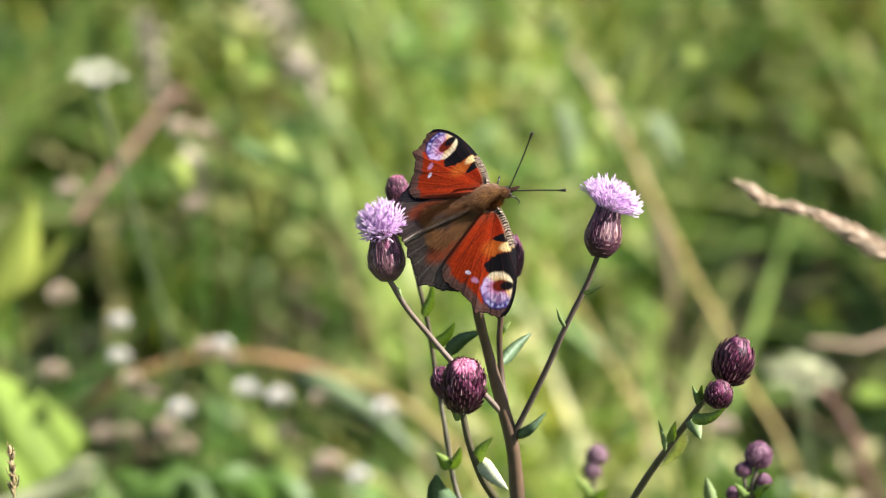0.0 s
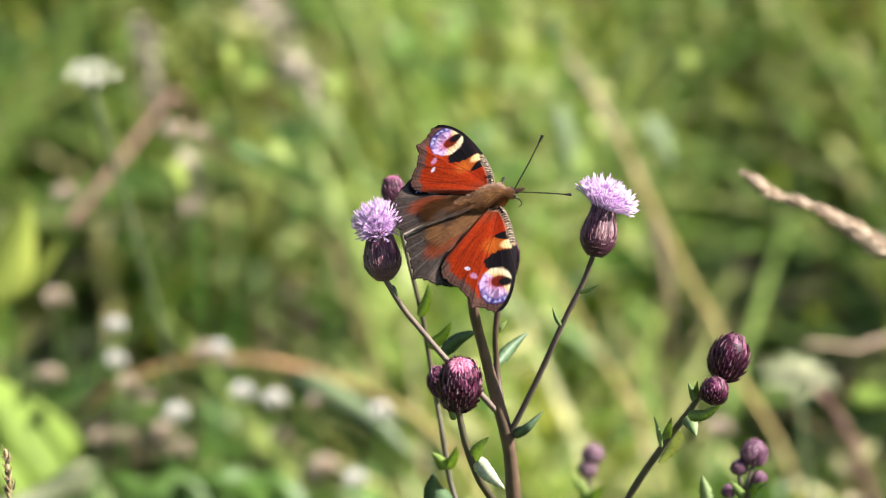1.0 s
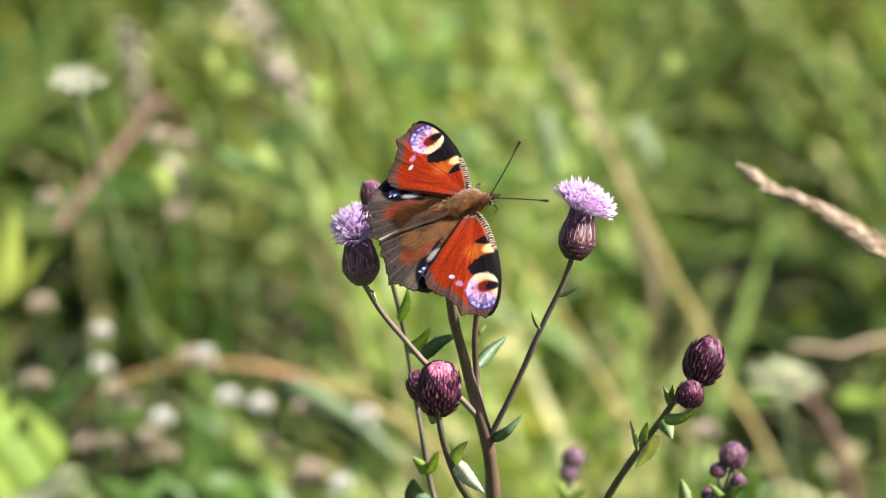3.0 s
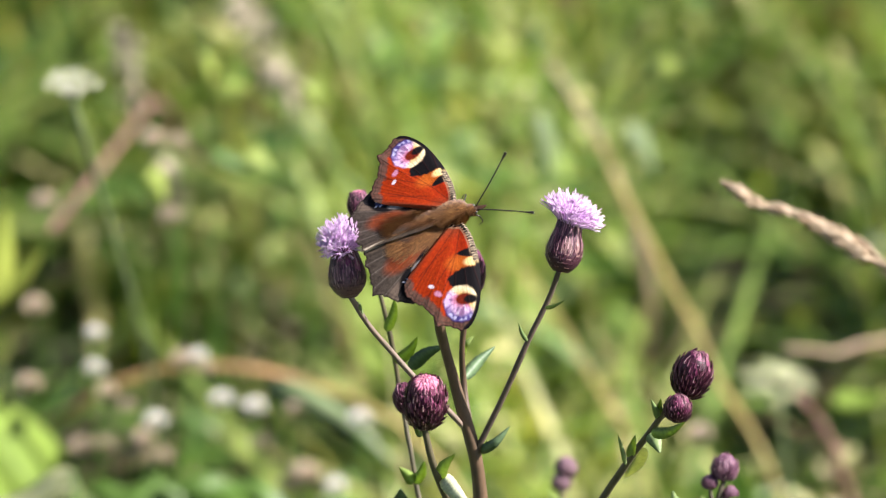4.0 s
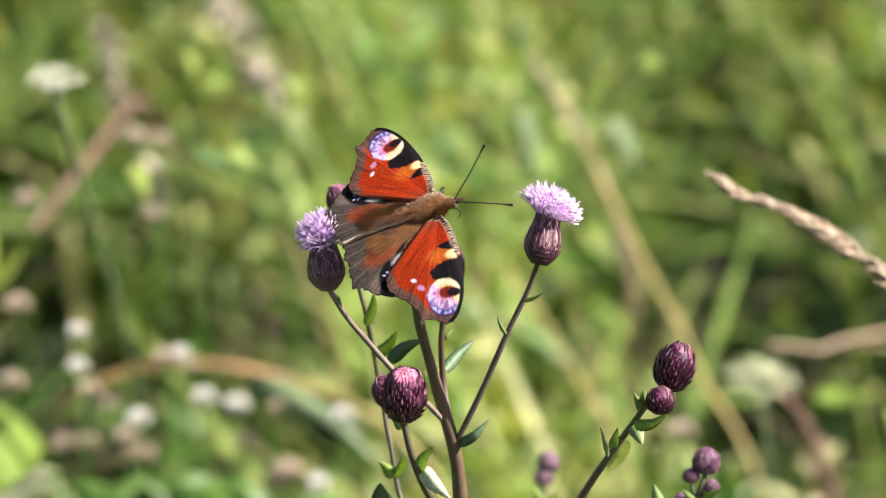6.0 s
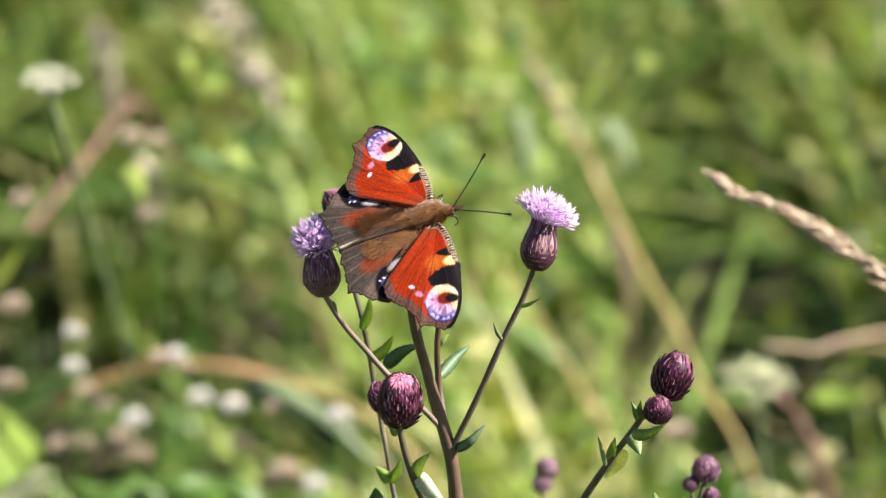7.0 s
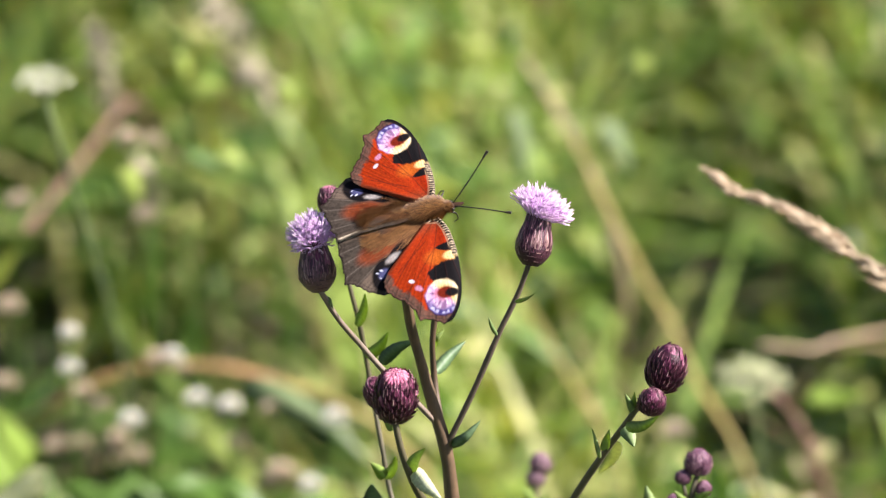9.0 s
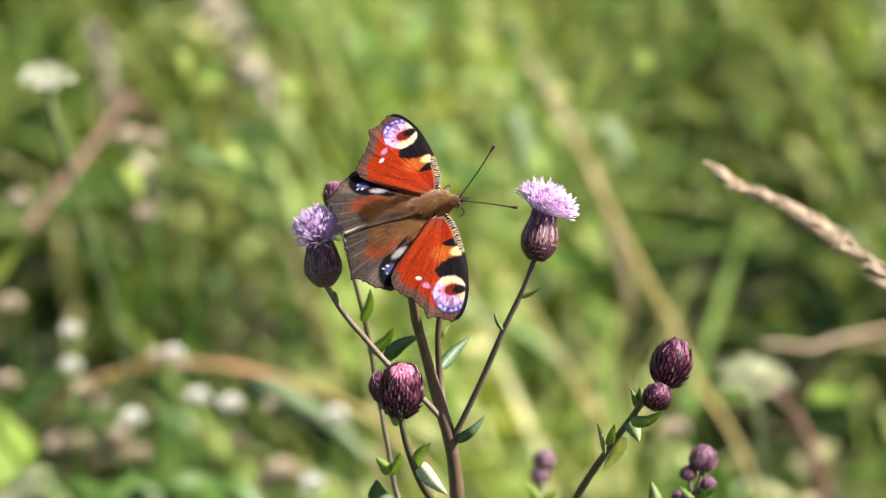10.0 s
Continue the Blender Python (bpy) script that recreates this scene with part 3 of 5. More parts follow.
dry_stalk([(0.1100, 2.2000, 0.0000), (0.0963, 2.1300, 0.2163), (0.0856, 2.1475, 0.2273), (0.0731, 2.1650, 0.2433), (0.0628, 2.1825, 0.2550), (0.0469, 2.2000, 0.2708)], 0.0012, 0.0009, OCHRE, "thin ochre straw in the meadow")
dry_stalk([(-0.1685, 2.2329, 0.0000), (-0.1396, 2.0500, 0.2813), (-0.1216, 2.0520, 0.2873), (-0.1012, 2.0540, 0.2892), (-0.0835, 2.0560, 0.2873), (-0.0683, 2.0580, 0.2836), (-0.0505, 2.0600, 0.2767)], 0.0018, 0.0018, RUST, "rust-brown dry stalk arching over the grass")
dry_stalk([(0.0120, 2.1000, 0.0000), (-0.0094, 2.0300, 0.2703), (-0.0221, 2.0383, 0.2747), (-0.0324, 2.0467, 0.2764), (-0.0516, 2.0550, 0.2795)], 0.0017, 0.0017, OCHRE, "arching ochre dry stalk bowed to the ground")


def plume(base, points, spread, label, material, seed, count=60, size=0.006, name="seed_head"):
    """A loose feathery seed head on a stalk."""
    rng = random.Random(seed)
    ob = thing(name, base, label, "seed head")
    head = stalk("stem", [base, *points], 0.0012, 0.0008, LUSH, ob, sides=6)
    line = spline(points, 12)
    bm = bmesh.new()
    for i in range(count):
        q = line[int(rng.uniform(0.05, 1) * (len(line) - 1))]
        d = Vector((rng.gauss(0, 1), rng.gauss(0, 1), rng.gauss(0.3, 0.8))).normalized()
        blade(bm, (q, q + d * spread * 0.5, q + d * spread * rng.uniform(0.7, 1.1)), size, n=2)
    tagged(part("plume", bm, material, head), kind="stuff")
    return ob


plume((-0.1267, 2.2682, 0), ((-0.1445, 2.3161, 0.3041), (-0.144, 2.3083, 0.3347), (-0.1445, 2.3142, 0.3474)), 0.010, "beige fluffy seed head of a faded grass", PLUME, 11, 36)
plume((-0.0534, 2.359, 0), ((-0.0667, 2.3001, 0.317), (-0.0816, 2.4216, 0.2937), (-0.0947, 2.4315, 0.3149)), 0.013, "beige drooping seed head of a tall grass", PLUME, 12, 80)
plume((-0.1136, 2.1707, 0), ((-0.1138, 2.1388, 0.3261), (-0.1151, 2.1443, 0.338), (-0.1164, 2.1488, 0.3475)), 0.010, "small pale seed head in the grass", PLUME, 13, 40)


def leaf_plant(base, leaves, material, label, name="broadleaf_plant", stem=0.0016, facing=(0, -1, 0.4)):
    ob = thing(name, base, label, "plant")
    for pts, w in leaves:
        leaf(pts, w, material, ob, n=6, fold=0.18, normal=facing)
        stalk("leaf_stalk", (base, Vector(base).lerp(Vector(pts[0]), 0.5) + Vector((0, 0.01, 0.01)), pts[0]), stem, stem * 0.75, LUSH, ob, sides=6)
    return ob


leaf_plant((-0.1876, 1.9774, 0), [(((-0.1878, 1.9000, 0.3896), (-0.1783, 1.9000, 0.4143), (-0.1690, 1.9000, 0.4387)), 0.027), (((-0.1823, 1.9300, 0.3792), (-0.1687, 1.9300, 0.3924), (-0.1576, 1.9300, 0.4055)), 0.010)], SUN_LEAF, "yellow-green broad leaf rising from the grass", facing=(0.5, -0.6, 0.6))
leaf_plant((-0.1577, 1.72, 0), [(((-0.1577, 1.9000, 0.3002), (-0.1747, 1.9000, 0.3276), (-0.1925, 1.9000, 0.3595)), 0.042), (((-0.1699, 1.8600, 0.3138), (-0.1832, 1.8600, 0.3350), (-0.1921, 1.8600, 0.3455)), 0.016)], BRIGHT_LEAF, "large bright green leaves low in the meadow", facing=(0.5, -0.6, 0.6))
leaf_plant((-0.1535, 1.72, 0), [(((-0.1361, 1.7800, 0.3777), (-0.1544, 1.7800, 0.3644), (-0.1805, 1.7800, 0.3575)), 0.012)], CREAM_LEAF, "pale cream-green leaf lying in the meadow", facing=(0.5, -0.6, 0.6))
leaf_plant((-0.0894, 1.9307, 0), [(((-0.0743, 1.8755, 0.3056), (-0.09, 1.8627, 0.3256), (-0.1064, 1.8627, 0.3256)), 0.018), (((-0.0861, 1.8735, 0.3013), (-0.1134, 1.8608, 0.3214), (-0.1369, 1.8593, 0.3182)), 0.02), (((-0.0577, 1.8735, 0.3013), (-0.0672, 1.8795, 0.3142), (-0.0814, 1.8825, 0.3206)), 0.014), (((-0.1145, 1.8725, 0.2992), (-0.1287, 1.8795, 0.3142), (-0.1405, 1.8815, 0.3185)), 0.014), (((-0.0994, 1.8548, 0.3086), (-0.1029, 1.8608, 0.3214), (-0.1134, 1.8657, 0.332)), 0.013)], LUSH, "dark green spreading leaves low in the meadow")
leaf_plant((-0.0064, 2.1062, 0), [(((-0.0648, 1.9300, 0.3404), (-0.0490, 1.9200, 0.3388), (-0.0298, 1.9100, 0.3314), (-0.0084, 1.9000, 0.3154)), 0.013)], GREY_BLADE, "arching grey-green grass blade")
for pts, width, material in [
    (((-0.0952, 2.1000, 0.3744), (-0.0780, 2.1000, 0.3653), (-0.0562, 2.1000, 0.3617)), 0.01, LUSH),
    (((-0.0980, 2.1200, 0.4140), (-0.0951, 2.1200, 0.4071), (-0.0958, 2.1200, 0.3987)), 0.008, PALE_LEAF),
    (((-0.0930, 2.1400, 0.3859), (-0.0852, 2.1400, 0.3873), (-0.0773, 2.1400, 0.3900)), 0.012, PALE_LEAF),
    (((-0.1178, 2.0200, 0.4012), (-0.1139, 2.0200, 0.3931), (-0.1109, 2.0200, 0.3849)), 0.011, PALE_LEAF),
    (((0.0843, 2.2000, 0.3516), (0.0890, 2.2000, 0.3603), (0.0948, 2.2000, 0.3689)), 0.01, PALE_LEAF),
    (((0.1134, 2.2000, 0.3740), (0.1183, 2.2000, 0.3728), (0.1230, 2.2000, 0.3739)), 0.013, PALE_LEAF),
    (((0.0998, 2.2500, 0.3210), (0.1081, 2.2500, 0.3090), (0.1138, 2.2500, 0.2939)), 0.012, GREY_BLADE),
    (((0.0549, 2.2000, 0.3489), (0.0603, 2.2000, 0.3314), (0.0617, 2.2000, 0.3108)), 0.012, GREY_BLADE),
    (((0.1846, 2.0300, 0.2817), (0.1960, 2.0300, 0.2799), (0.2111, 2.0300, 0.2832)), 0.012, BRIGHT_LEAF),
    (((-0.0774, 2.0600, 0.3900), (-0.0712, 2.0600, 0.3872), (-0.0662, 2.0600, 0.3830)), 0.012, PALE_LEAF),
    (((-0.0544, 2.2000, 0.3643), (-0.0492, 2.2000, 0.3585), (-0.0507, 2.2000, 0.3498)), 0.012, PALE_LEAF),
]:
    leaf_plant((pts[0][0], pts[0][1] + 0.1, 0), [(pts, width)], material, "single leaf standing out among the meadow grass", stem=0.0006, facing=(0.4, -0.8, 0.6))


def shade_weed(base, height, seed):
    rng = random.Random(seed)
    ob = thing("shade_weed", base, "leafy green weed added out of view to shade the meadow", "weed", "tall weeds")
    b = Vector(base)
    top = b + Vector((rng.uniform(-0.03, 0.03), rng.uniform(-0.03, 0.03), height))
    stalk("stem", (b, b.lerp(top, 0.5) + Vector((0.012, 0.01, 0)), top), 0.005, 0.002, STEM_GREEN, ob)
    for i in range(26):
        k = 0.25 + 0.75 * i / 25
        a = i * 2.4
        d = Vector((math.cos(a), math.sin(a), 0))
        p = b.lerp(top, k) + Vector((0.012, 0.01, 0)) * math.sin(math.pi * k)
        l = 0.15 * (1.15 - 0.6 * k) * rng.uniform(0.8, 1.2)
        leaf((p, p + d * l * 0.5 + Vector((0, 0, 0.03)), p + d * l + Vector((0, 0, -0.02))), l * 0.36, LUSH, ob, normal=(0.1, 0, 1), n=4)
    return ob


# unseen weeds added right of the view so that their shade darkens the meadow
for k, (px, py, h) in enumerate([(0.42, 2.28, 0.31), (0.44, 2.44, 0.38)]):
    shade_weed((px, py, 0), h, 40 + k)


def white_flower(at, radius, seed, name="glint_blossom", label="white blossom standing in for a glint low in the meadow", group="white blossoms", material=None):
    """A small round white blossom on a short stalk."""
    rng = random.Random(seed)
    c = Vector(at)
    base = (c.x, c.y + 0.02, 0.0)
    ob = thing(name, base, label, "wildflower", group)
    stem = stalk("stem", (base, (c + Vector(base)) / 2, c), 0.0008, 0.0006, LUSH, ob, sides=5)
    bm = bmesh.new()
    for i in range(34):
        a, q = i * 2.4, (i + 0.5) / 34
        d = Vector((math.cos(a) * math.sqrt(1 - q * q), math.sin(a) * math.sqrt(1 - q * q), q))
        blade(bm, (c, c + d * radius * 0.6, c + d * radius * rng.uniform(0.9, 1.1)), radius * 0.62, n=2)
    part("flower", bm, material or WHITE, ob)
    return ob


# white blossoms added in place of small bright glints low in the grass
for k, (at, r) in enumerate([((-0.0828, 1.9000, 0.3478), 0.0056), ((-0.0689, 1.9000, 0.3447), 0.0056), ((-0.1108, 1.9000, 0.3385), 0.0054), ((-0.0248, 1.9000, 0.3388), 0.0056), ((-0.1350, 1.9000, 0.3796), 0.0046), ((-0.1355, 1.9000, 0.3635), 0.0048), ((-0.0355, 1.9000, 0.3070), 0.0054), ((-0.0917, 1.9000, 0.3687), 0.0044)]):
    white_flower(at, r, k)
for k, (at, r) in enumerate([((-0.1327, 1.9200, 0.3424), 0.0055), ((-0.1437, 1.9200, 0.3165), 0.0060), ((-0.1348, 1.9200, 0.3169), 0.0060), ((-0.1171, 1.9200, 0.3195), 0.0060), ((-0.1102, 1.9200, 0.3108), 0.0055), ((-0.0674, 1.9200, 0.3172), 0.0055), ((-0.0520, 1.9200, 0.3337), 0.0050), ((-0.0492, 1.9200, 0.3021), 0.0070), ((-0.0992, 1.9200, 0.3568), 0.0060), ((-0.1610, 1.9200, 0.3825), 0.0060), ((-0.1648, 1.9200, 0.3462), 0.0060), ((-0.0905, 1.9200, 0.3528), 0.0045), ((-0.1233, 1.9200, 0.3357), 0.0045), ((-0.1204, 1.9200, 0.3141), 0.0050), ((-0.0546, 1.9200, 0.2973), 0.0060), ((-0.1649, 2.0300, 0.3808), 0.0060), ((-0.1092, 2.0300, 0.3736), 0.0055), ((0.1194, 1.9200, 0.3202), 0.0060), ((-0.1155, 2.0300, 0.4103), 0.0060), ((-0.1045, 2.0300, 0.4089), 0.0050)]):
    white_flower(at, r, k + 20, "faded_blossom", "faded beige blossom low in the meadow", "faded blossoms", FADED_PETAL)


# ---- grass spike ----
def grass_spike(base, stem_points, ear_points, label, material, seed, size=0.0042, count=110, r=0.0008):
    rng = random.Random(seed)
    ob = thing("grass_spike", base, label, "grass spike")
    stalk("stem", [base, *stem_points], r * 1.6, r, material, ob, sides=6)
    joint = Vector(stem_points[-1])
    ear = stalk("ear", [joint, *ear_points], r, r * 0.5, material, None, "pale dry ear", sides=6)
    line = spline(ear_points, 24)
    bm = bmesh.new()
    for i in range(count):
        k = (i + rng.random()) / count
        f = k * (len(line) - 1)
        q = line[int(f)]
        d = (line[min(int(f) + 1, len(line) - 1)] - line[max(int(f) - 1, 0)]).normalized()
        a = rng.uniform(0, 6.283)
        s = d.cross(Vector((0, 1, 0.3))).normalized()
        out = math.cos(a) * s + math.sin(a) * d.cross(s)
        clump = 0.9 + 0.9 * noise.noise((k * 16, seed, 0.5))
        taper = (1 - k) ** 0.4 * 0.8 + 0.3
        p1 = q + out * size * 0.5 * clump * taper + d * size * rng.uniform(0.4, 0.9)
        p2 = q + out * size * 0.62 * clump * taper + d * size * rng.uniform(0.9, 1.7)
        blade(bm, (q, p1, p2), size * 0.58, normal=out, fold=-0.4, n=2)
    husk = tagged(part("husk", bm, material, ear, "pale dry spikelets"), kind="stuff")
    for o in (ear, husk):
        o.data.transform(Matrix.Translation(-joint))
    ear.parent = ob
    ear.location = joint - Vector(base)
    return ob, ear


spike, spike_ear = grass_spike((0.2, 1.55, 0), ((0.1993, 1.426, 0.5722), (0.1784, 1.4411, 0.5926), (0.1618, 1.4434, 0.6094)), ((0.1564, 1.4447, 0.6123), (0.1457, 1.4479, 0.6191), (0.1359, 1.4504, 0.6245), (0.1278, 1.4524, 0.6288), (0.1171, 1.4547, 0.6337), (0.1046, 1.4562, 0.6369), (0.0975, 1.4579, 0.6405)), "dry beige grass spike leaning over the meadow", SEED, 21, 0.0047, 640)
small_spike, _ = grass_spike((-0.1171, 1.2417, 0), ((-0.1203, 1.2583, 0.6148), (-0.1201, 1.2562, 0.634)), ((-0.1203, 1.2576, 0.6368), (-0.1206, 1.2596, 0.6411), (-0.1214, 1.2629, 0.6483)), "small brown grass spike at the meadow's edge", DRY, 22, 0.0026, 40, 0.0005)

# ---- the thistles ----
MAIN_BASE = (0.0236, 1.2559, 0)
thistle = thing("creeping_thistle", MAIN_BASE, "creeping thistle with lilac flowers and purple buds", "thistle", "thistles")
stalk("main_stem", (MAIN_BASE, (0.0261, 1.2554, 0.5612), (0.0213, 1.2603, 0.6309), (0.0191, 1.2601, 0.6542), (0.0154, 1.2613, 0.6686), (0.0124, 1.2615, 0.6808), (0.0103, 1.2603, 0.6901), (0.0084, 1.2559, 0.7043), (0.0063, 1.255, 0.7141)), 0.0021, 0.0011, STEM, thistle)
stalk("branch", ((0.0183, 1.2633, 0.6562), (0.0162, 1.273, 0.6699), (0.0158, 1.2725, 0.6807), (0.017, 1.272, 0.6914), (0.0185, 1.27, 0.699)), 0.0010, 0.0006, STEM, thistle)
stalk("branch", ((0.0191, 1.26, 0.6539), (0.0273, 1.2581, 0.6734), (0.0349, 1.2563, 0.6932), (0.0397, 1.2559, 0.7043), (0.0423, 1.2545, 0.713)), 0.0008, 0.0007, STEM_UMBER, thistle)
stalk("branch", ((0.017, 1.261, 0.6608), (0.0103, 1.2569, 0.6708), (0.002, 1.2559, 0.6806), (-0.004, 1.2544, 0.6891), (-0.0102, 1.2486, 0.7004), (-0.0146, 1.2454, 0.7101)), 0.0008, 0.0007, STEM_PINK, thistle)
stalk("branch", ((0.0213, 1.2566, 0.623), (0.015, 1.2392, 0.6448), (0.0099, 1.2295, 0.6595), (0.0068, 1.2272, 0.6711), (0.0051, 1.228, 0.6798)), 0.0012, 0.0008, STEM_GREEN, thistle)
stalk("branch", ((0.0225, 1.2576, 0.6134), (0.0045, 1.2841, 0.6228), (0.001, 1.2916, 0.639), (-0.0023, 1.2999, 0.6566), (-0.0044, 1.3008, 0.6705), (-0.0074, 1.3018, 0.6843), (-0.0122, 1.3102, 0.7025)), 0.0008, 0.0006, STEM_GREEN, thistle)
open_head((0.0427, 1.2543, 0.7126), (0.0453, 1.2601, 0.7252), 0.0054, 0.0086, 0.0074, thistle, "open lilac thistle head on a purple scaly base", (0.30, -0.05, 0), 1, reach=96)
open_head((-0.0148, 1.2453, 0.7099), (-0.0162, 1.2492, 0.7232), 0.0055, 0.0068, 0.0082, thistle, "open lilac thistle head in the butterfly's shade", (-0.10, -0.40, 0.15), 2, reach=104)
open_head((0.0065, 1.2546, 0.7134), (0.0048, 1.2589, 0.7225), 0.0056, 0.0075, 0.0030, thistle, "lilac thistle head under the butterfly", (0, 0, 0), 3)
bud((0.0051, 1.2288, 0.6794), (0.0059, 1.2256, 0.6938), 0.0059, thistle, "closed purple thistle bud with a pink top", 4)
bud((0.0022, 1.2399, 0.6771), (-0.0012, 1.2424, 0.6847), 0.0036, thistle, "small dark purple bud", 5, False)
bud((0.0185, 1.2699, 0.6987), (0.019, 1.2749, 0.7095), 0.0036, thistle, "dark purple bud behind the wing", 6, False)
bud((-0.0122, 1.3102, 0.7025), (-0.0135, 1.3137, 0.7099), 0.0033, thistle, "small purple bud behind the flowers", 7)
for pts, w, m in [
    (((-0.0055, 1.297, 0.6741), (-0.0035, 1.2945, 0.6806), (-0.003, 1.292, 0.6871)), 0.0030, THISTLE_LEAF),
    (((-0.0031, 1.2933, 0.6661), (0.001, 1.2901, 0.6712), (0.0034, 1.2873, 0.677)), 0.0035, THISTLE_LEAF),
    (((0.001, 1.2836, 0.669), (0.0057, 1.2808, 0.6749), (0.0113, 1.2773, 0.6792)), 0.0040, THISTLE_DARK),
    (((0.0163, 1.2823, 0.6662), (0.0205, 1.2888, 0.6683), (0.0254, 1.2951, 0.67)), 0.0036, THISTLE_DARK),
    (((0.0163, 1.2853, 0.6727), (0.0173, 1.2776, 0.6799), (0.0192, 1.2785, 0.6816)), 0.0020, THISTLE_LEAF),
    (((0.0091, 1.2287, 0.6625), (0.0105, 1.2259, 0.6683), (0.0135, 1.2245, 0.6725)), 0.0034, THISTLE_LEAF),
    (((0.0102, 1.229, 0.6632), (0.0135, 1.2202, 0.6631), (0.0178, 1.2158, 0.6609)), 0.0046, THISTLE_DOWNY),
    (((0.0043, 1.2309, 0.6744), (0.0034, 1.2283, 0.6783), (0.0009, 1.2282, 0.6826)), 0.0022, THISTLE_PALE),
    (((0.0023, 1.2824, 0.6192), (-0.0015, 1.2804, 0.6266), (-0.0019, 1.2781, 0.6336)), 0.0075, THISTLE_DARK),
    (((0.0018, 1.2875, 0.6302), (0.0002, 1.2841, 0.6347), (-0.0022, 1.2807, 0.6391)), 0.0035, THISTLE_LEAF),
    (((0.0018, 1.2875, 0.6302), (0.0042, 1.2845, 0.6354), (0.005, 1.2814, 0.6406)), 0.0032, THISTLE_LEAF),
    (((0.0202, 1.2603, 0.6546), (0.0245, 1.2568, 0.6589), (0.029, 1.2588, 0.6632)), 0.0030, THISTLE_DARK),
    (((0.0385, 1.2546, 0.7015), (0.0411, 1.2513, 0.7039), (0.0439, 1.2502, 0.7061)), 0.0012, THISTLE_PALE),
    (((0.0336, 1.2553, 0.6911), (0.032, 1.2518, 0.6956), (0.0311, 1.2511, 0.6988)), 0.0012, THISTLE_PALE),
    (((-0.0134, 1.2509, 0.7053), (-0.012, 1.2459, 0.7065), (-0.0111, 1.2449, 0.7044)), 0.0012, THISTLE_PALE),
]:
    leaf(pts, w, m, thistle, lobes=0.05, n=7, fold=0.12, thick=0.03)

SIDE_BASE = (0.035, 1.2759, 0)
side_thistle = thing("creeping_thistle", SIDE_BASE, "slender thistle shoot with two closed purple buds", "thistle", "thistles")
stalk("main_stem", (SIDE_BASE, (0.0444, 1.2664, 0.6086), (0.0533, 1.2659, 0.631), (0.0641, 1.2597, 0.6532), (0.0712, 1.255, 0.6669), (0.0747, 1.2531, 0.6745)), 0.0012, 0.0007, STEM_GREEN, side_thistle)
stalk("branch", ((0.0715, 1.2551, 0.6671), (0.076, 1.2595, 0.6695), (0.0787, 1.261, 0.6726)), 0.0007, 0.0007, STEM_GREEN, side_thistle)
bud((0.0784, 1.2578, 0.6728), (0.0825, 1.2582, 0.6855), 0.0055, side_thistle, "closed dark purple thistle bud", 8, False)
bud((0.0754, 1.2487, 0.6699), (0.0769, 1.2488, 0.6772), 0.0038, side_thistle, "small striped purple bud", 9, False)
for pts, w, m in [
    (((0.0691, 1.2534, 0.6634), (0.0736, 1.2491, 0.666), (0.078, 1.2458, 0.6708)), 0.0034, THISTLE_LEAF),
    (((0.0665, 1.2581, 0.6569), (0.0662, 1.281, 0.6397), (0.0636, 1.3056, 0.6215)), 0.0050, THISTLE_DOWNY),
    (((0.0688, 1.2552, 0.6625), (0.0702, 1.2524, 0.6612), (0.0714, 1.2501, 0.6588)), 0.0042, THISTLE_PALE),
    (((0.0633, 1.2595, 0.6528), (0.0639, 1.2563, 0.6579), (0.0646, 1.2532, 0.663)), 0.0026, THISTLE_LEAF),
    (((0.0622, 1.2587, 0.651), (0.0611, 1.256, 0.6572), (0.0597, 1.2534, 0.6634)), 0.0014, THISTLE_PALE),
    (((0.0712, 1.255, 0.6669), (0.07, 1.2517, 0.6717), (0.0688, 1.2511, 0.6751)), 0.0020, THISTLE_PALE),
    (((0.0723, 1.2554, 0.6677), (0.0712, 1.2521, 0.6724), (0.0715, 1.2513, 0.6754)), 0.0016, THISTLE_LEAF),
]:
    leaf(pts, w, m, side_thistle, lobes=0.05, n=7, fold=0.12, thick=0.03)

LOW_BASE = (0.0895, 1.3035, 0)
low_thistle = thing("creeping_thistle", LOW_BASE, "low thistle shoot with small purple buds", "thistle", "thistles")
stalk("main_stem", (LOW_BASE, (0.0902, 1.2953, 0.5759), (0.0895, 1.3035, 0.6052), (0.0899, 1.3032, 0.6165), (0.0912, 1.3054, 0.6212)), 0.0014, 0.0007, STEM_GREEN, low_thistle)
stalk("branch", ((0.0897, 1.3033, 0.6118), (0.0876, 1.3036, 0.6172), (0.0873, 1.3045, 0.6191)), 0.0006, 0.0005, STEM_GREEN, low_thistle)
stalk("branch", ((0.0899, 1.3036, 0.6126), (0.0922, 1.3025, 0.615), (0.093, 1.3031, 0.6162)), 0.0006, 0.0005, STEM_GREEN, low_thistle)
bud((0.0912, 1.3054, 0.6211), (0.092, 1.3086, 0.6279), 0.0039, low_thistle, "small round purple bud", 10, False, material=BRACT_LILAC)
bud((0.0871, 1.3043, 0.6188), (0.0874, 1.3061, 0.6226), 0.0024, low_thistle, "tiny purple bud", 11, False, material=BRACT_LILAC)
bud((0.093, 1.3029, 0.6157), (0.0933, 1.3047, 0.6196), 0.0023, low_thistle, "tiny purple bud", 12, False, material=BRACT_LILAC)
bud((0.0842, 1.3015, 0.6127), (0.0842, 1.3031, 0.6162), 0.0020, low_thistle, "tiny purple bud", 13, False, material=BRACT_LILAC)
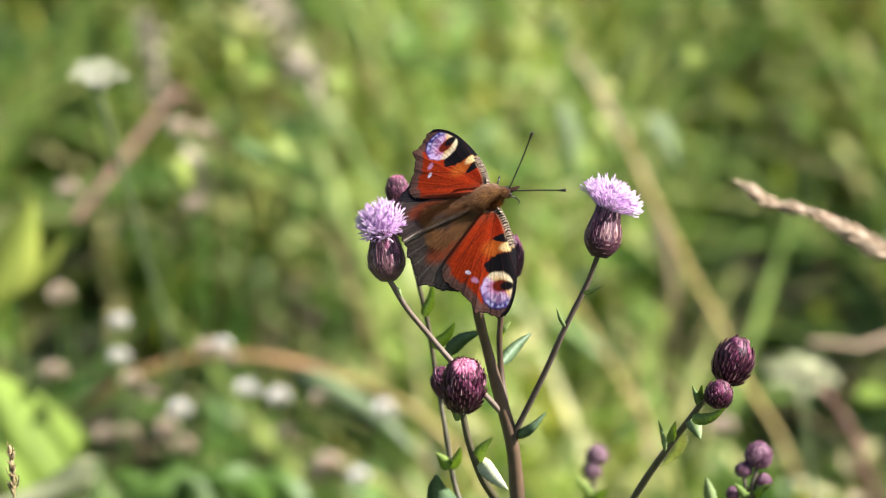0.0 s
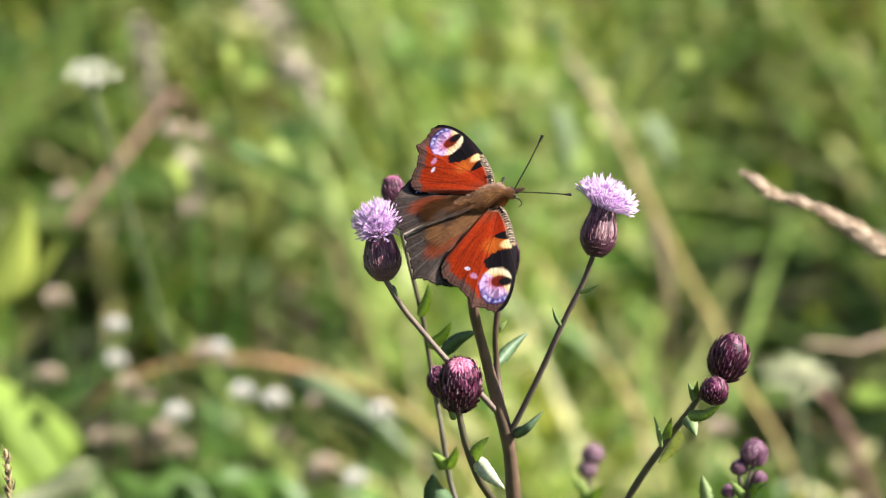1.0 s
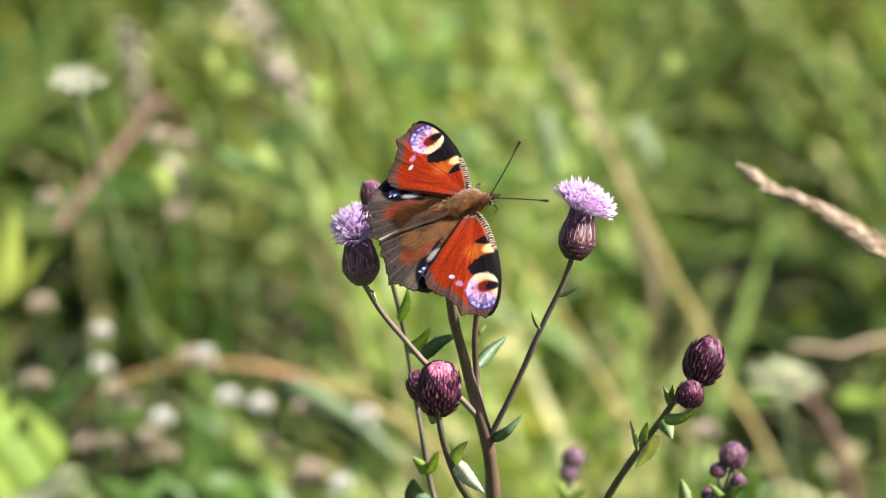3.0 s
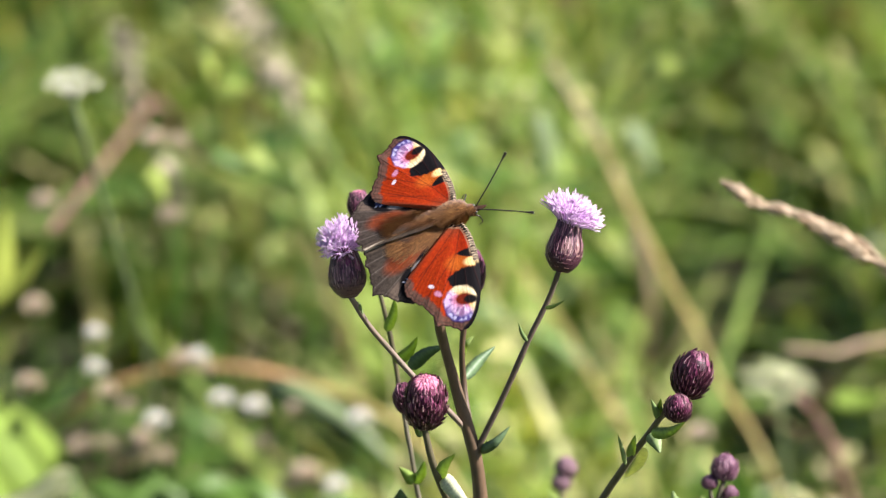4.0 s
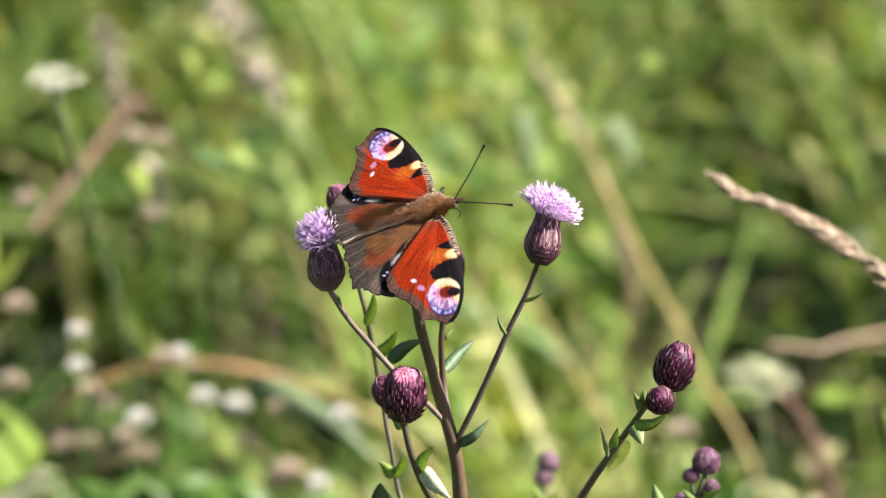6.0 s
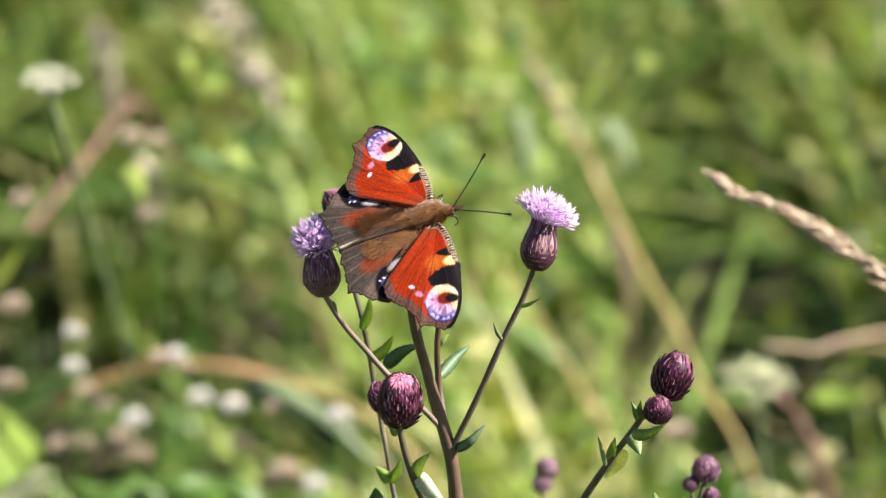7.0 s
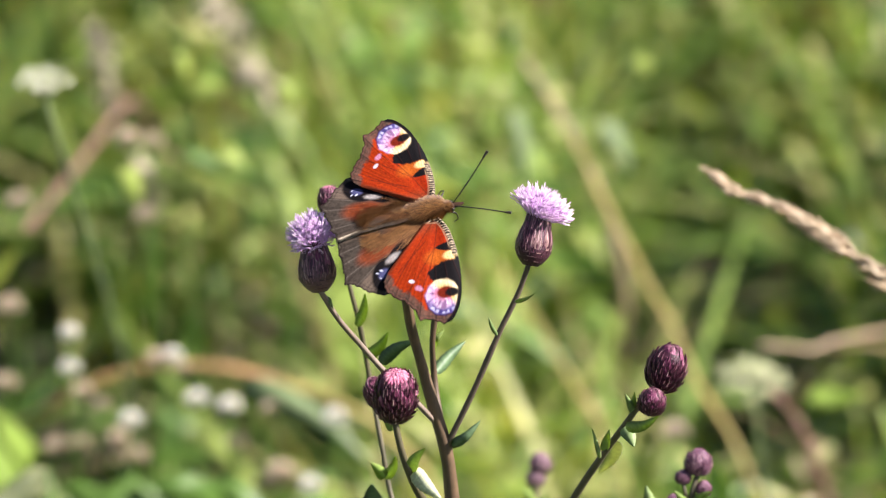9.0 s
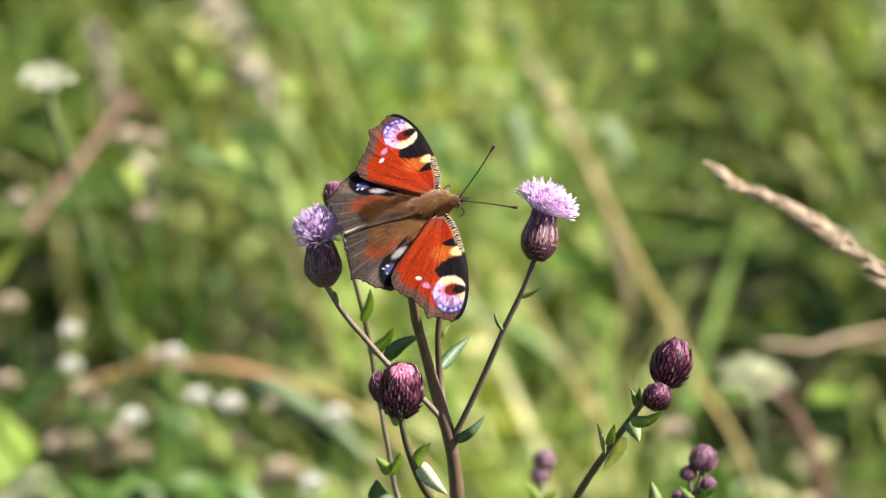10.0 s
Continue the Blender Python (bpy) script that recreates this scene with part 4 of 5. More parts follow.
for pts, w, m in [
    (((0.09, 1.3033, 0.6118), (0.0919, 1.3009, 0.6162), (0.0955, 1.3, 0.6189)), 0.0028, THISTLE_LEAF),
    (((0.0897, 1.3029, 0.6111), (0.0865, 1.3008, 0.6159), (0.0844, 1.3, 0.6191)), 0.0028, THISTLE_LEAF),
    (((0.0785, 1.3019, 0.6088), (0.0772, 1.3008, 0.6159), (0.0762, 1.3007, 0.6205)), 0.0040, THISTLE_PALE),
]:
    leaf(pts, w, m, low_thistle, lobes=0.12, n=5)

FAR_BASE = (0.0479, 1.4508, 0)
far_thistle = thing("creeping_thistle", FAR_BASE, "faded low thistle shoot with pale purple buds", "thistle", "thistles")
stalk("main_stem", (FAR_BASE, (0.0471, 1.4519, 0.5094), (0.0479, 1.4508, 0.5308), (0.0487, 1.4551, 0.5399)), 0.0018, 0.0008, STEM_GREEN, far_thistle)
bud((0.05, 1.4567, 0.5434), (0.0498, 1.4595, 0.5494), 0.0035, far_thistle, "pale purple bud", 14, False, material=FADED)
bud((0.0487, 1.4549, 0.5394), (0.0478, 1.4573, 0.5447), 0.0030, far_thistle, "pale purple bud", 15, False, material=FADED)
for pts, w, m in [
    (((0.0479, 1.4508, 0.5308), (0.0467, 1.4487, 0.5381), (0.0429, 1.4462, 0.5445)), 0.004, THISTLE_LEAF),
    (((0.0479, 1.4508, 0.5308), (0.0504, 1.4483, 0.5373), (0.0529, 1.4449, 0.5417)), 0.004, THISTLE_LEAF),
]:
    leaf(pts, w, m, far_thistle, n=5)


# ---- the butterfly ----
MM = 0.001


def smooth(a, b, v):
    k = min(1, max(0, (v - a) / (b - a)))
    return k * k * (3 - 2 * k)


def blend(a, b, k):
    return tuple(p + (q - p) * k for p, q in zip(a, b))


def ellipse(px, py, cx, cy, rx, ry, turn=0.0):
    """Distance from an ellipse's middle; 1 on its rim."""
    c, s = math.cos(turn), math.sin(turn)
    u, v = px - cx, py - cy
    return math.hypot((c * u + s * v) / rx, (c * v - s * u) / ry)


RED, UMBER, BLACK, CREAM, LILAC, BLUE = (0.33, 0.022, 0.0025), (0.105, 0.074, 0.055), (0.006, 0.005, 0.006), (0.86, 0.62, 0.26), (0.62, 0.42, 0.74), (0.045, 0.04, 0.22)
FORE = [(1.0, 1.8), (4.2, 3.1), (5.2, 5.6), (5.6, 8.6), (5.6, 12.0), (5.1, 16.6), (4.0, 21.6), (2.6, 25.8), (0.6, 29.2), (-1.6, 31.4), (-3.6, 32.2), (-5.6, 31.4), (-7.6, 29.6), (-10.3, 29.1), (-10.6, 26.6), (-11.7, 24.0), (-13.2, 21.9), (-15.0, 20.0), (-16.2, 17.8), (-16.3, 15.8), (-14.7, 13.6), (-10.4, 10.0), (-5.2, 6.2), (-1.0, 2.8)]
HIND = [(0.5, 2.2), (-3.5, 8.0), (-8.5, 14.0), (-13.0, 17.8), (-16.6, 18.8), (-19.2, 17.4), (-21.0, 16.2), (-22.8, 14.2), (-24.0, 13.2), (-26.0, 12.3), (-25.2, 9.9), (-25.3, 8.0), (-24.5, 6.0), (-25.1, 3.9), (-24.2, 2.1), (-24.0, 0.0), (-19.6, -0.2), (-11.0, -0.6), (-2.5, -0.6)]
# the dark veins that cross the red of the forewing
VEINS = [((3.6, 3.0), (0.0, 10.9)), ((0.0, 10.9), (-2.6, 15.6)), ((0.0, 10.9), (-7.8, 18.0)), ((-7.8, 18.0), (-13.4, 22.2)), ((3.0, 2.6), (-8.0, 12.2)), ((-8.0, 12.2), (-15.0, 18.4)), ((-1.6, 8.2), (-11.4, 14.0)), ((-2.6, 15.6), (-7.4, 21.6)), ((3.8, 3.0), (5.0, 10.6))]


def off_line(px, py, line):
    (ax, ay), (bx, by) = line
    k = ((px - ax) * (bx - ax) + (py - ay) * (by - ay)) / ((bx - ax) ** 2 + (by - ay) ** 2)
    k = min(1, max(0, k))
    return math.hypot(px - ax - k * (bx - ax), py - ay - k * (by - ay))


def fore_eye(px, py, n):
    """The big eyespot: a cream crescent on the body's side, streaked lilac outwards, a dark red heart."""
    eye = ellipse(px, py, -2.3, 24.9, 4.9, 5.2, 0.25) * (1 + 0.07 * noise.noise((px * 0.6, py * 0.6, 8.0)))
    a = math.degrees(math.atan2(py - 23.8, px + 1.0)) % 360
    back = smooth(58, 84, a) * smooth(240, 216, a)
    apex = smooth(60, 85, a) * smooth(195, 140, a)
    core = ellipse(px, py, -1.1, 23.8, 2.4, 1.55, 0.2)
    mottle = noise.noise((px * 0.9, py * 0.9, 6.0))
    cream = blend((0.80, 0.44, 0.12), (0.92, 0.76, 0.46), smooth(0.45, 0.9, eye))
    pale = blend((0.62, 0.22, 0.34), (0.70, 0.47, 0.70), smooth(1.1, 1.9, core))
    spoke = 0.5 + 1.1 * noise.noise((a * 0.085, eye * 1.4, 4.0))
    pale = blend(pale, (0.88, 0.76, 0.90), smooth(0.2, 0.6, mottle) * 0.7)
    pale = blend(pale, LILAC, smooth(0.55, 0.75, eye) * smooth(215, 170, a) * 0.7)
    pale = blend(pale, (0.16, 0.05, 0.17), smooth(0.5, 0.95, spoke) * 0.75 * smooth(1.15, 1.5, core))
    pale = blend(pale, BLUE, smooth(0.52, 0.72, eye) * apex * 0.9)
    pale = blend(pale, (0.62, 0.60, 0.86), smooth(0.5, 0.25, spoke) * smooth(0.13, 0.05, abs(eye - 0.80)) * (0.3 + 0.5 * apex))
    pale = blend(pale, (0.025, 0.012, 0.05), smooth(0.91, 0.98, eye) * smooth(70, 95, a) * (0.45 + 0.55 * smooth(205, 175, a)))
    d = blend(cream, pale, back)
    d = blend(d, (0.17, 0.016, 0.006), smooth(1.25, 0.85, core))
    d = blend(d, BLACK, smooth(1.2, 0.75, ellipse(px, py, 0.5, 24.3, 1.9, 1.25, 0.2)))
    return d, eye


def fore_colour(px, py, rim, costa, vein):
    n = noise.noise((px * 1.1, py * 1.1, 2.0))
    c = blend(RED, (0.42, 0.048, 0.004), smooth(4, -2, px) * 0.3 + 0.3 * n)
    c = blend(c, (0.15, 0.045, 0.018), smooth(8.0, 2.5, math.hypot(px, py)) * 0.8)
    c = blend(c, (0.16, 0.05, 0.022), smooth(1.9, 0.3, py - (6.2 - (px + 5.2) * 0.74)) * 0.6)
    c = blend(c, (0.50, 0.11, 0.012), smooth(1.5, 0.6, ellipse(px, py, 1.0, 13.9, 4.0, 2.3, 0.15)) * 0.9)
    c = blend(c, CREAM, smooth(1.25, 0.7, ellipse(px, py, 4.0, 14.3, 2.6, 1.3, 0.1)))
    c = blend(c, (0.07, 0.012, 0.006), max(smooth(0.26, 0.05, off_line(px, py, v)) for v in VEINS) * 0.5)
    c = blend(c, BLACK, smooth(1.12, 0.88, ellipse(px + 0.25 * n, py, 2.9, 11.6, 2.9, 1.15 - 0.22 * (2.9 - px), 0.22)))
    bar = max(py - 20.6 - 0.1 * (px - 2), 15.2 + 0.10 * px + 0.055 * (px - 2.5) ** 2 - py, -3.6 - px + 0.3 * (py - 19))
    c = blend(c, BLACK, smooth(0.35, -0.25, bar + 0.3 * n))
    c = blend(c, BLACK, smooth(0.2, 1.0, px) * smooth(17.0, 18.5, py))
    c = blend(c, UMBER, smooth(3.1, 2.0, rim + 0.7 * n) * (0.86 + 0.14 * n))
    c = blend(c, (0.05, 0.03, 0.024), smooth(0.3, 0.8, vein) * smooth(3.0, 2.2, rim) * 0.7)
    c = blend(c, (0.045, 0.03, 0.024), smooth(0.28, 0.1, abs(rim - 0.95)) * 0.5)
    c = blend(c, (0.02, 0.014, 0.012), smooth(0.42, 0.15, rim) * 0.85)
    c = blend(c, (0.62, 0.27, 0.42), smooth(1.4, 0.6, ellipse(px + 0.3 * n, py, -7.5, 20.3, 1.1, 0.7, 0.75)) * 0.9)
    c = blend(c, (0.92, 0.80, 0.86), smooth(1.2, 0.7, ellipse(px, py, -8.8, 17.7, 0.85, 0.55, 0.6)))
    d, eye = fore_eye(px, py, n)
    c = blend(c, d, smooth(1.06, 0.94, eye))
    if costa < 2:
        ticks = 0.5 + 0.5 * math.sin(py * 8.5 + 2.6 * n)
        dark = blend((0.018, 0.012, 0.01), (0.46, 0.37, 0.25), smooth(0.6, 0.9, ticks))
        c = blend(c, dark, smooth(1.65, 1.3, costa) * smooth(15.4, 14.0, py))
        c = blend(c, (0.30, 0.20, 0.12), smooth(0.25, 0.1, abs(costa - 1.75)) * smooth(13, 11, py) * 0.7)
        c = blend(c, BLACK, smooth(1.3, 0.8, costa) * smooth(14.2, 15.2, py))
    return blend(c, (0.12, 0.014, 0.008), vein * 0.08)


def hind_colour(px, py, rim, costa, vein):
    n = noise.noise((px * 0.9, py * 0.9, 5.0))
    grey = blend((0.040, 0.031, 0.024), (0.096, 0.076, 0.060), 0.5 + 0.5 * n)
    grey = blend(grey, (0.17, 0.125, 0.095), smooth(1.3, 0.5, ellipse(px, py, -19.2, 14.2, 3.0, 2.2, -0.8)) * 0.8)
    grey = blend(grey, (0.20, 0.17, 0.14), vein * 0.45)
    c = blend(grey, (0.26, 0.052, 0.016), smooth(1.25, 0.6, ellipse(px, py, -14.0, 5.9, 6.8, 3.1, -0.30)) * (0.92 + 0.2 * n))
    # dark ellipse paints in the shade of the folded inner margin
    c = blend(c, (0.045, 0.030, 0.022), smooth(1.2, 0.5, ellipse(px, py, -10.5, 2.0, 6.5, 1.7, -0.10)) * 0.8)
    c = blend(c, (0.15, 0.066, 0.028), smooth(1.25, 0.6, ellipse(px, py, -4.0, 3.0, 8.5, 4.2, -0.15)) * 0.9)
    c = blend(c, (0.16, 0.115, 0.08), smooth(1.5, 0.6, py) * smooth(-8, -15, px) * 0.6)
    c = blend(c, BLACK, smooth(1.12, 0.85, ellipse(px, py, -14.6, 13.2, 5.0, 3.3, -0.95)))
    c = blend(c, BLACK, smooth(1.12, 0.85, ellipse(px, py, -10.0, 9.4, 4.2, 1.9, -0.75)))
    c = blend(c, (0.38, 0.35, 0.33), smooth(1.3, 0.4, ellipse(px + 0.4 * n, py, -11.2, 9.6, 2.6, 1.0, -0.35)))
    c = blend(c, (0.10, 0.11, 0.26), smooth(1.15, 0.6, ellipse(px, py, -14.9, 13.0, 1.9, 1.3, -0.6)) * 0.7)
    for cx, cy, r in ((-16.5, 12.4, 0.45), (-15.2, 12.0, 0.55), (-16.0, 13.9, 0.3)):
        c = blend(c, (0.66, 0.68, 0.82), smooth(1.2, 0.5, ellipse(px, py, cx, cy, r, r * 0.55, 0.5)))
    c = blend(c, (0.72, 0.62, 0.46), smooth(0.55, 0.2, py) * smooth(-16.5, -21.0, px) * 0.9)
    c = blend(c, (0.045, 0.032, 0.026), smooth(0.25, 0.1, abs(rim - 1.1)) * 0.45)
    c = blend(c, (0.03, 0.02, 0.016), smooth(0.55, 0.2, rim) * 0.85)
    return blend(c, (0.06, 0.035, 0.025), vein * 0.12)


SCALES = {}


def wing(name, outline, hub, side, colour, fore, parent, label):
    """A wing in its hinge's own space: a fan of fine rows from the hub to a scalloped rim, with raised veins."""
    rim = spline([(px, py, 0) for px, py in outline] + [(outline[0][0], outline[0][1], 0)], 14)[:-1]
    h = Vector((hub[0], hub[1], 0))
    lo, hi = (0.40, 0.82) if fore else (0.2, 0.86)
    rim = [h.lerp(e, 1 - (0.010 * (1 + math.sin(j * 0.42) * math.sin(j * 0.13 + 1)) if lo < j / len(rim) < hi else 0)) for j, e in enumerate(rim)]
    n, rows = len(rim), 140
    edge = np.array([(q.x, q.y) for q in rim])
    share = np.arange(n) / n
    front = edge[share < 0.40] if fore else edge[share < 0.22]
    outer = edge[(share > 0.40) & (share < 0.80)] if fore else edge[(share > 0.20) & (share < 0.86)]
    angles = (95, 88, 98, 108, 117, 126, 135, 144, 154) if fore else (112, 124, 134, 144, 152, 160, 168, 175)
    verts, faces = [], []
    known = SCALES.get(fore)
    cols = known or []
    for i in range(rows + 1):
        r = i / rows
        for j in range(n):
            e = rim[j]
            reach = (e - h).length
            q = h.lerp(e, r)
            a = math.degrees(math.atan2(q.y - h.y, q.x - h.x))
            d = min(abs(a - v) for v in angles[1:]) * math.pi / 180 * reach * r
            vein = smooth(0.26, 0.08, d) * smooth(0.3, 0.6, r)
            camber = 0.5 * math.sin(math.pi * r) * (1 if fore else 0.7) - 0.5 * r * r
            ripple = 0.18 * math.sin(a * 0.21 + 1) * r
            verts.append((q.x * MM, side * q.y * MM, (camber + ripple + 0.04 * vein) * MM))
            if known:
                continue
            here = np.array((q.x, q.y))
            to_front = float(np.sqrt(((front - here) ** 2).sum(1).min()))
            to_rim = float(np.sqrt(((outer - here) ** 2).sum(1).min()))
            fibre = noise.noise((a * 0.75, reach * r * 0.16, 7.0 + fore))
            mottle = noise.noise((q.x * 1.7, q.y * 1.7, 3.0 + fore))
            k = 0.64 * (1 + 0.36 * fibre * smooth(0.15, 0.5, r) + 0.30 * mottle)
            cols.append((*(k * v for v in colour(q.x + hub[2], q.y + hub[3], to_rim, to_front, vein)), 1.0))
    SCALES[fore] = cols
    for i in range(rows):
        for j in range(n):
            a, b = i * n + j, i * n + (j + 1) % n
            f = (a, b, b + n, a + n) if side < 0 else (a, a + n, b + n, b)
            faces.append(f)
    me = bpy.data.meshes.new(name)
    me.from_pydata(verts, [], faces)
    layer = me.color_attributes.new("scales", "FLOAT_COLOR", "POINT")
    layer.data.foreach_set("color", [v for c in cols for v in c])
    me.materials.append(WING)
    me.shade_smooth()
    ob = new(name, me)
    ob.parent = parent
    ob["label"] = label
    thick = ob.modifiers.new("thickness", "SOLIDIFY")
    thick.thickness, thick.offset = 0.00008, -1
    return ob


HINGE, HIND_HINGE = (2.5, 1.8), (-0.5, 1.5)
FLY = [
    (0, 0.0101, 1.2434, 0.7342, 27.61, -40.88, 9.50, -6.58, -9.93, 11.00),
    (0.25, 0.0078, 1.2458, 0.7366, 25.58, -39.98, 10.22, -5.87, -9.35, 10.25),
    (0.5, 0.0132, 1.2458, 0.7340, 23.55, -39.07, 10.94, -5.16, -8.77, 9.50),
    (0.75, 0.0095, 1.2447, 0.7322, 23.38, -39.42, 16.90, -5.06, -8.00, 7.75),
    (1, 0.0123, 1.2455, 0.7343, 23.22, -39.77, 22.86, -4.97, -7.23, 6.00),
    (1.25, 0.0091, 1.2423, 0.7355, 23.23, -34.27, 25.39, -3.06, -5.99, 4.92),
    (1.5, 0.0093, 1.2378, 0.7340, 23.23, -28.76, 27.92, -1.15, -4.74, 3.84),
    (1.8, 0.0094, 1.2438, 0.7345, 23.28, -32.31, 28.76, 0.66, -2.39, 3.04),
    (2, 0.0125, 1.2478, 0.7348, 23.32, -34.67, 29.32, 1.86, -0.82, 2.50),
    (2.5, 0.0110, 1.2467, 0.7347, 22.89, -35.46, 20.72, 3.08, 0.68, 2.31),
    (4, 0.0101, 1.2392, 0.7341, 21.98, -36.56, 19.81, -2.79, -4.83, 3.47),
    (4.3, 0.0081, 1.2391, 0.7324, 22.34, -37.08, 16.20, -2.71, -4.58, 2.34),
    (4.5, 0.0093, 1.2404, 0.7341, 22.58, -37.43, 13.80, -2.66, -4.41, 1.58),
    (4.8, 0.0104, 1.2414, 0.7345, 22.26, -36.81, 7.07, -3.16, -4.28, 2.08),
    (5, 0.0099, 1.2416, 0.7339, 22.05, -36.40, 2.58, -3.50, -4.20, 2.42),
    (5.3, 0.0103, 1.2422, 0.7333, 22.29, -37.05, 8.26, -2.85, -3.81, 2.22),
    (5.5, 0.0098, 1.2432, 0.7343, 22.45, -37.49, 12.05, -2.42, -3.55, 2.09),
    (7, 0.0104, 1.2387, 0.7339, 20.30, -28.71, 18.46, -0.08, -1.46, -0.95),
    (7.3, 0.0107, 1.2394, 0.7346, 19.45, -27.82, 19.36, 0.51, -1.20, -1.97),
    (7.5, 0.0106, 1.2394, 0.7339, 18.88, -27.23, 19.96, 0.91, -1.03, -2.65),
    (7.8, 0.0130, 1.2402, 0.7340, 18.86, -29.66, 22.85, 1.59, -0.63, -2.31),
    (8, 0.0123, 1.2408, 0.7343, 18.85, -31.28, 24.77, 2.05, -0.36, -2.09),
    (8.5, 0.0107, 1.2394, 0.7339, 18.06, -30.53, 23.61, 3.82, 1.10, -1.02),
    (9, 0.0115, 1.2416, 0.7341, 17.96, -32.40, 20.96, 3.63, 1.33, 0.14),
    (9.5, 0.0105, 1.2414, 0.7340, 17.72, -32.12, 17.61, 3.62, 1.50, 0.06),
    (10, 0.0129, 1.2438, 0.7343, 17.41, -32.56, 12.58, 3.51, 1.73, -0.80),
]
FLY_AT = (0.0104, 1.2434, 0.7342)
butterfly = thing("butterfly", FLY_AT, "peacock butterfly with rust-red eyespotted wings spread on a thistle flower", "butterfly")


def shifted(outline, hinge):
    return [(px - hinge[0], py - hinge[1]) for px, py in outline]


fore_left = wing("forewing", shifted(FORE, HINGE), (0.6, 0.4, *HINGE), 1, fore_colour, True, butterfly, "rust-red forewing with a large lilac and cream eyespot")
fore_right = wing("forewing", shifted(FORE, HINGE), (0.6, 0.4, *HINGE), -1, fore_colour, True, butterfly, "rust-red forewing with a large lilac and cream eyespot")
hind_left = wing("hindwing", shifted(HIND, HIND_HINGE), (0.3, 0.2, *HIND_HINGE), 1, hind_colour, False, butterfly, "grey-brown hindwing with a black eyespot")
hind_right = wing("hindwing", shifted(HIND, HIND_HINGE), (0.3, 0.2, *HIND_HINGE), -1, hind_colour, False, butterfly, "grey-brown hindwing with a black eyespot")


def fly_part(name, bm, material, parent, label="", kind=""):
    bmesh.ops.scale(bm, vec=(MM, MM, MM), verts=bm.verts)
    me = bpy.data.meshes.new(name)
    bm.to_mesh(me)
    bm.free()
    me.materials.append(material)
    me.shade_smooth()
    ob = new(name, me)
    ob.parent = parent
    return tagged(ob, label, kind=kind)


def egg(bm, middle, radii, turn=0.0):
    m = Matrix.LocRotScale(middle, Euler((0, 0, turn)), radii)
    bmesh.ops.create_uvsphere(bm, u_segments=20, v_segments=14, radius=1, matrix=m)


def fur(where, count, length, seed, back=-0.9):
    """Short hairs combed backwards over the body and the wing roots."""
    rng = random.Random(seed)
    bm = bmesh.new()
    for _ in range(count):
        p, nrm = where(rng)
        d = (Vector((back, 0.75 * nrm.y + rng.uniform(-0.25, 0.25), 0)) + nrm * rng.uniform(0.1, 0.75)).normalized()
        l = length * rng.uniform(0.6, 1.3)
        s = d.cross(nrm + Vector((0, 0.01, 0))).normalized() * 0.045
        a, b, c, e = (bm.verts.new(q) for q in (p - s, p + s, p + d * l * 0.6 + nrm * 0.1 + s * 0.6, p + d * l))
        bm.faces.new((a, b, c, e))
    return bm


bm = bmesh.new()
egg(bm, (2.6, -0.1, 0.4), (4.8, 2.2, 1.3), -0.08)
thorax = fly_part("thorax", bm, FUR, butterfly, "furry brown thorax")


def on_thorax(rng):
    a, b = rng.uniform(0, math.pi), rng.uniform(-1, 1)
    nrm = Vector((b, math.cos(a) * math.sqrt(1 - b * b), math.sin(a) * math.sqrt(1 - b * b)))
    return Vector((2.6 + 4.8 * nrm.x, -0.1 + 2.2 * nrm.y, 0.4 + 1.3 * nrm.z)), nrm.normalized()




def on_head(rng):
    a, b = rng.uniform(0, math.pi), rng.uniform(-1, 0.5)
    nrm = Vector((b, math.cos(a) * math.sqrt(1 - b * b), math.sin(a) * math.sqrt(1 - b * b)))
    return Vector((7.7 + 1.7 * nrm.x, -0.85 + 1.2 * nrm.y, 0.7 + 1.1 * nrm.z)), nrm.normalized()


fly_part("fur", fur(on_thorax, 6000, 2.0, 1), FUR, thorax, "brown fur", "stuff")
bm = bmesh.new()
tube(bm, ((0, 0, -0.4), (-5, 0, -1.3), (-10, 0.1, -2.0), (-15, 0.2, -2.6)), 1.5, 0.6, 14, 8)
abdomen = fly_part("abdomen", bm, FUR, butterfly, "slim dark brown abdomen")


def on_abdomen(rng):
    a, k = rng.uniform(0, math.pi), rng.uniform(0, 1)
    r = 1.5 - 0.8 * k
    return Vector((-14.5 * k, r * math.cos(a), -0.4 - 2.2 * k + r * math.sin(a))), Vector((0, math.cos(a), math.sin(a)))


fly_part("fur", fur(on_abdomen, 3200, 2.4, 2), FUR, abdomen, "brown fur", "stuff")


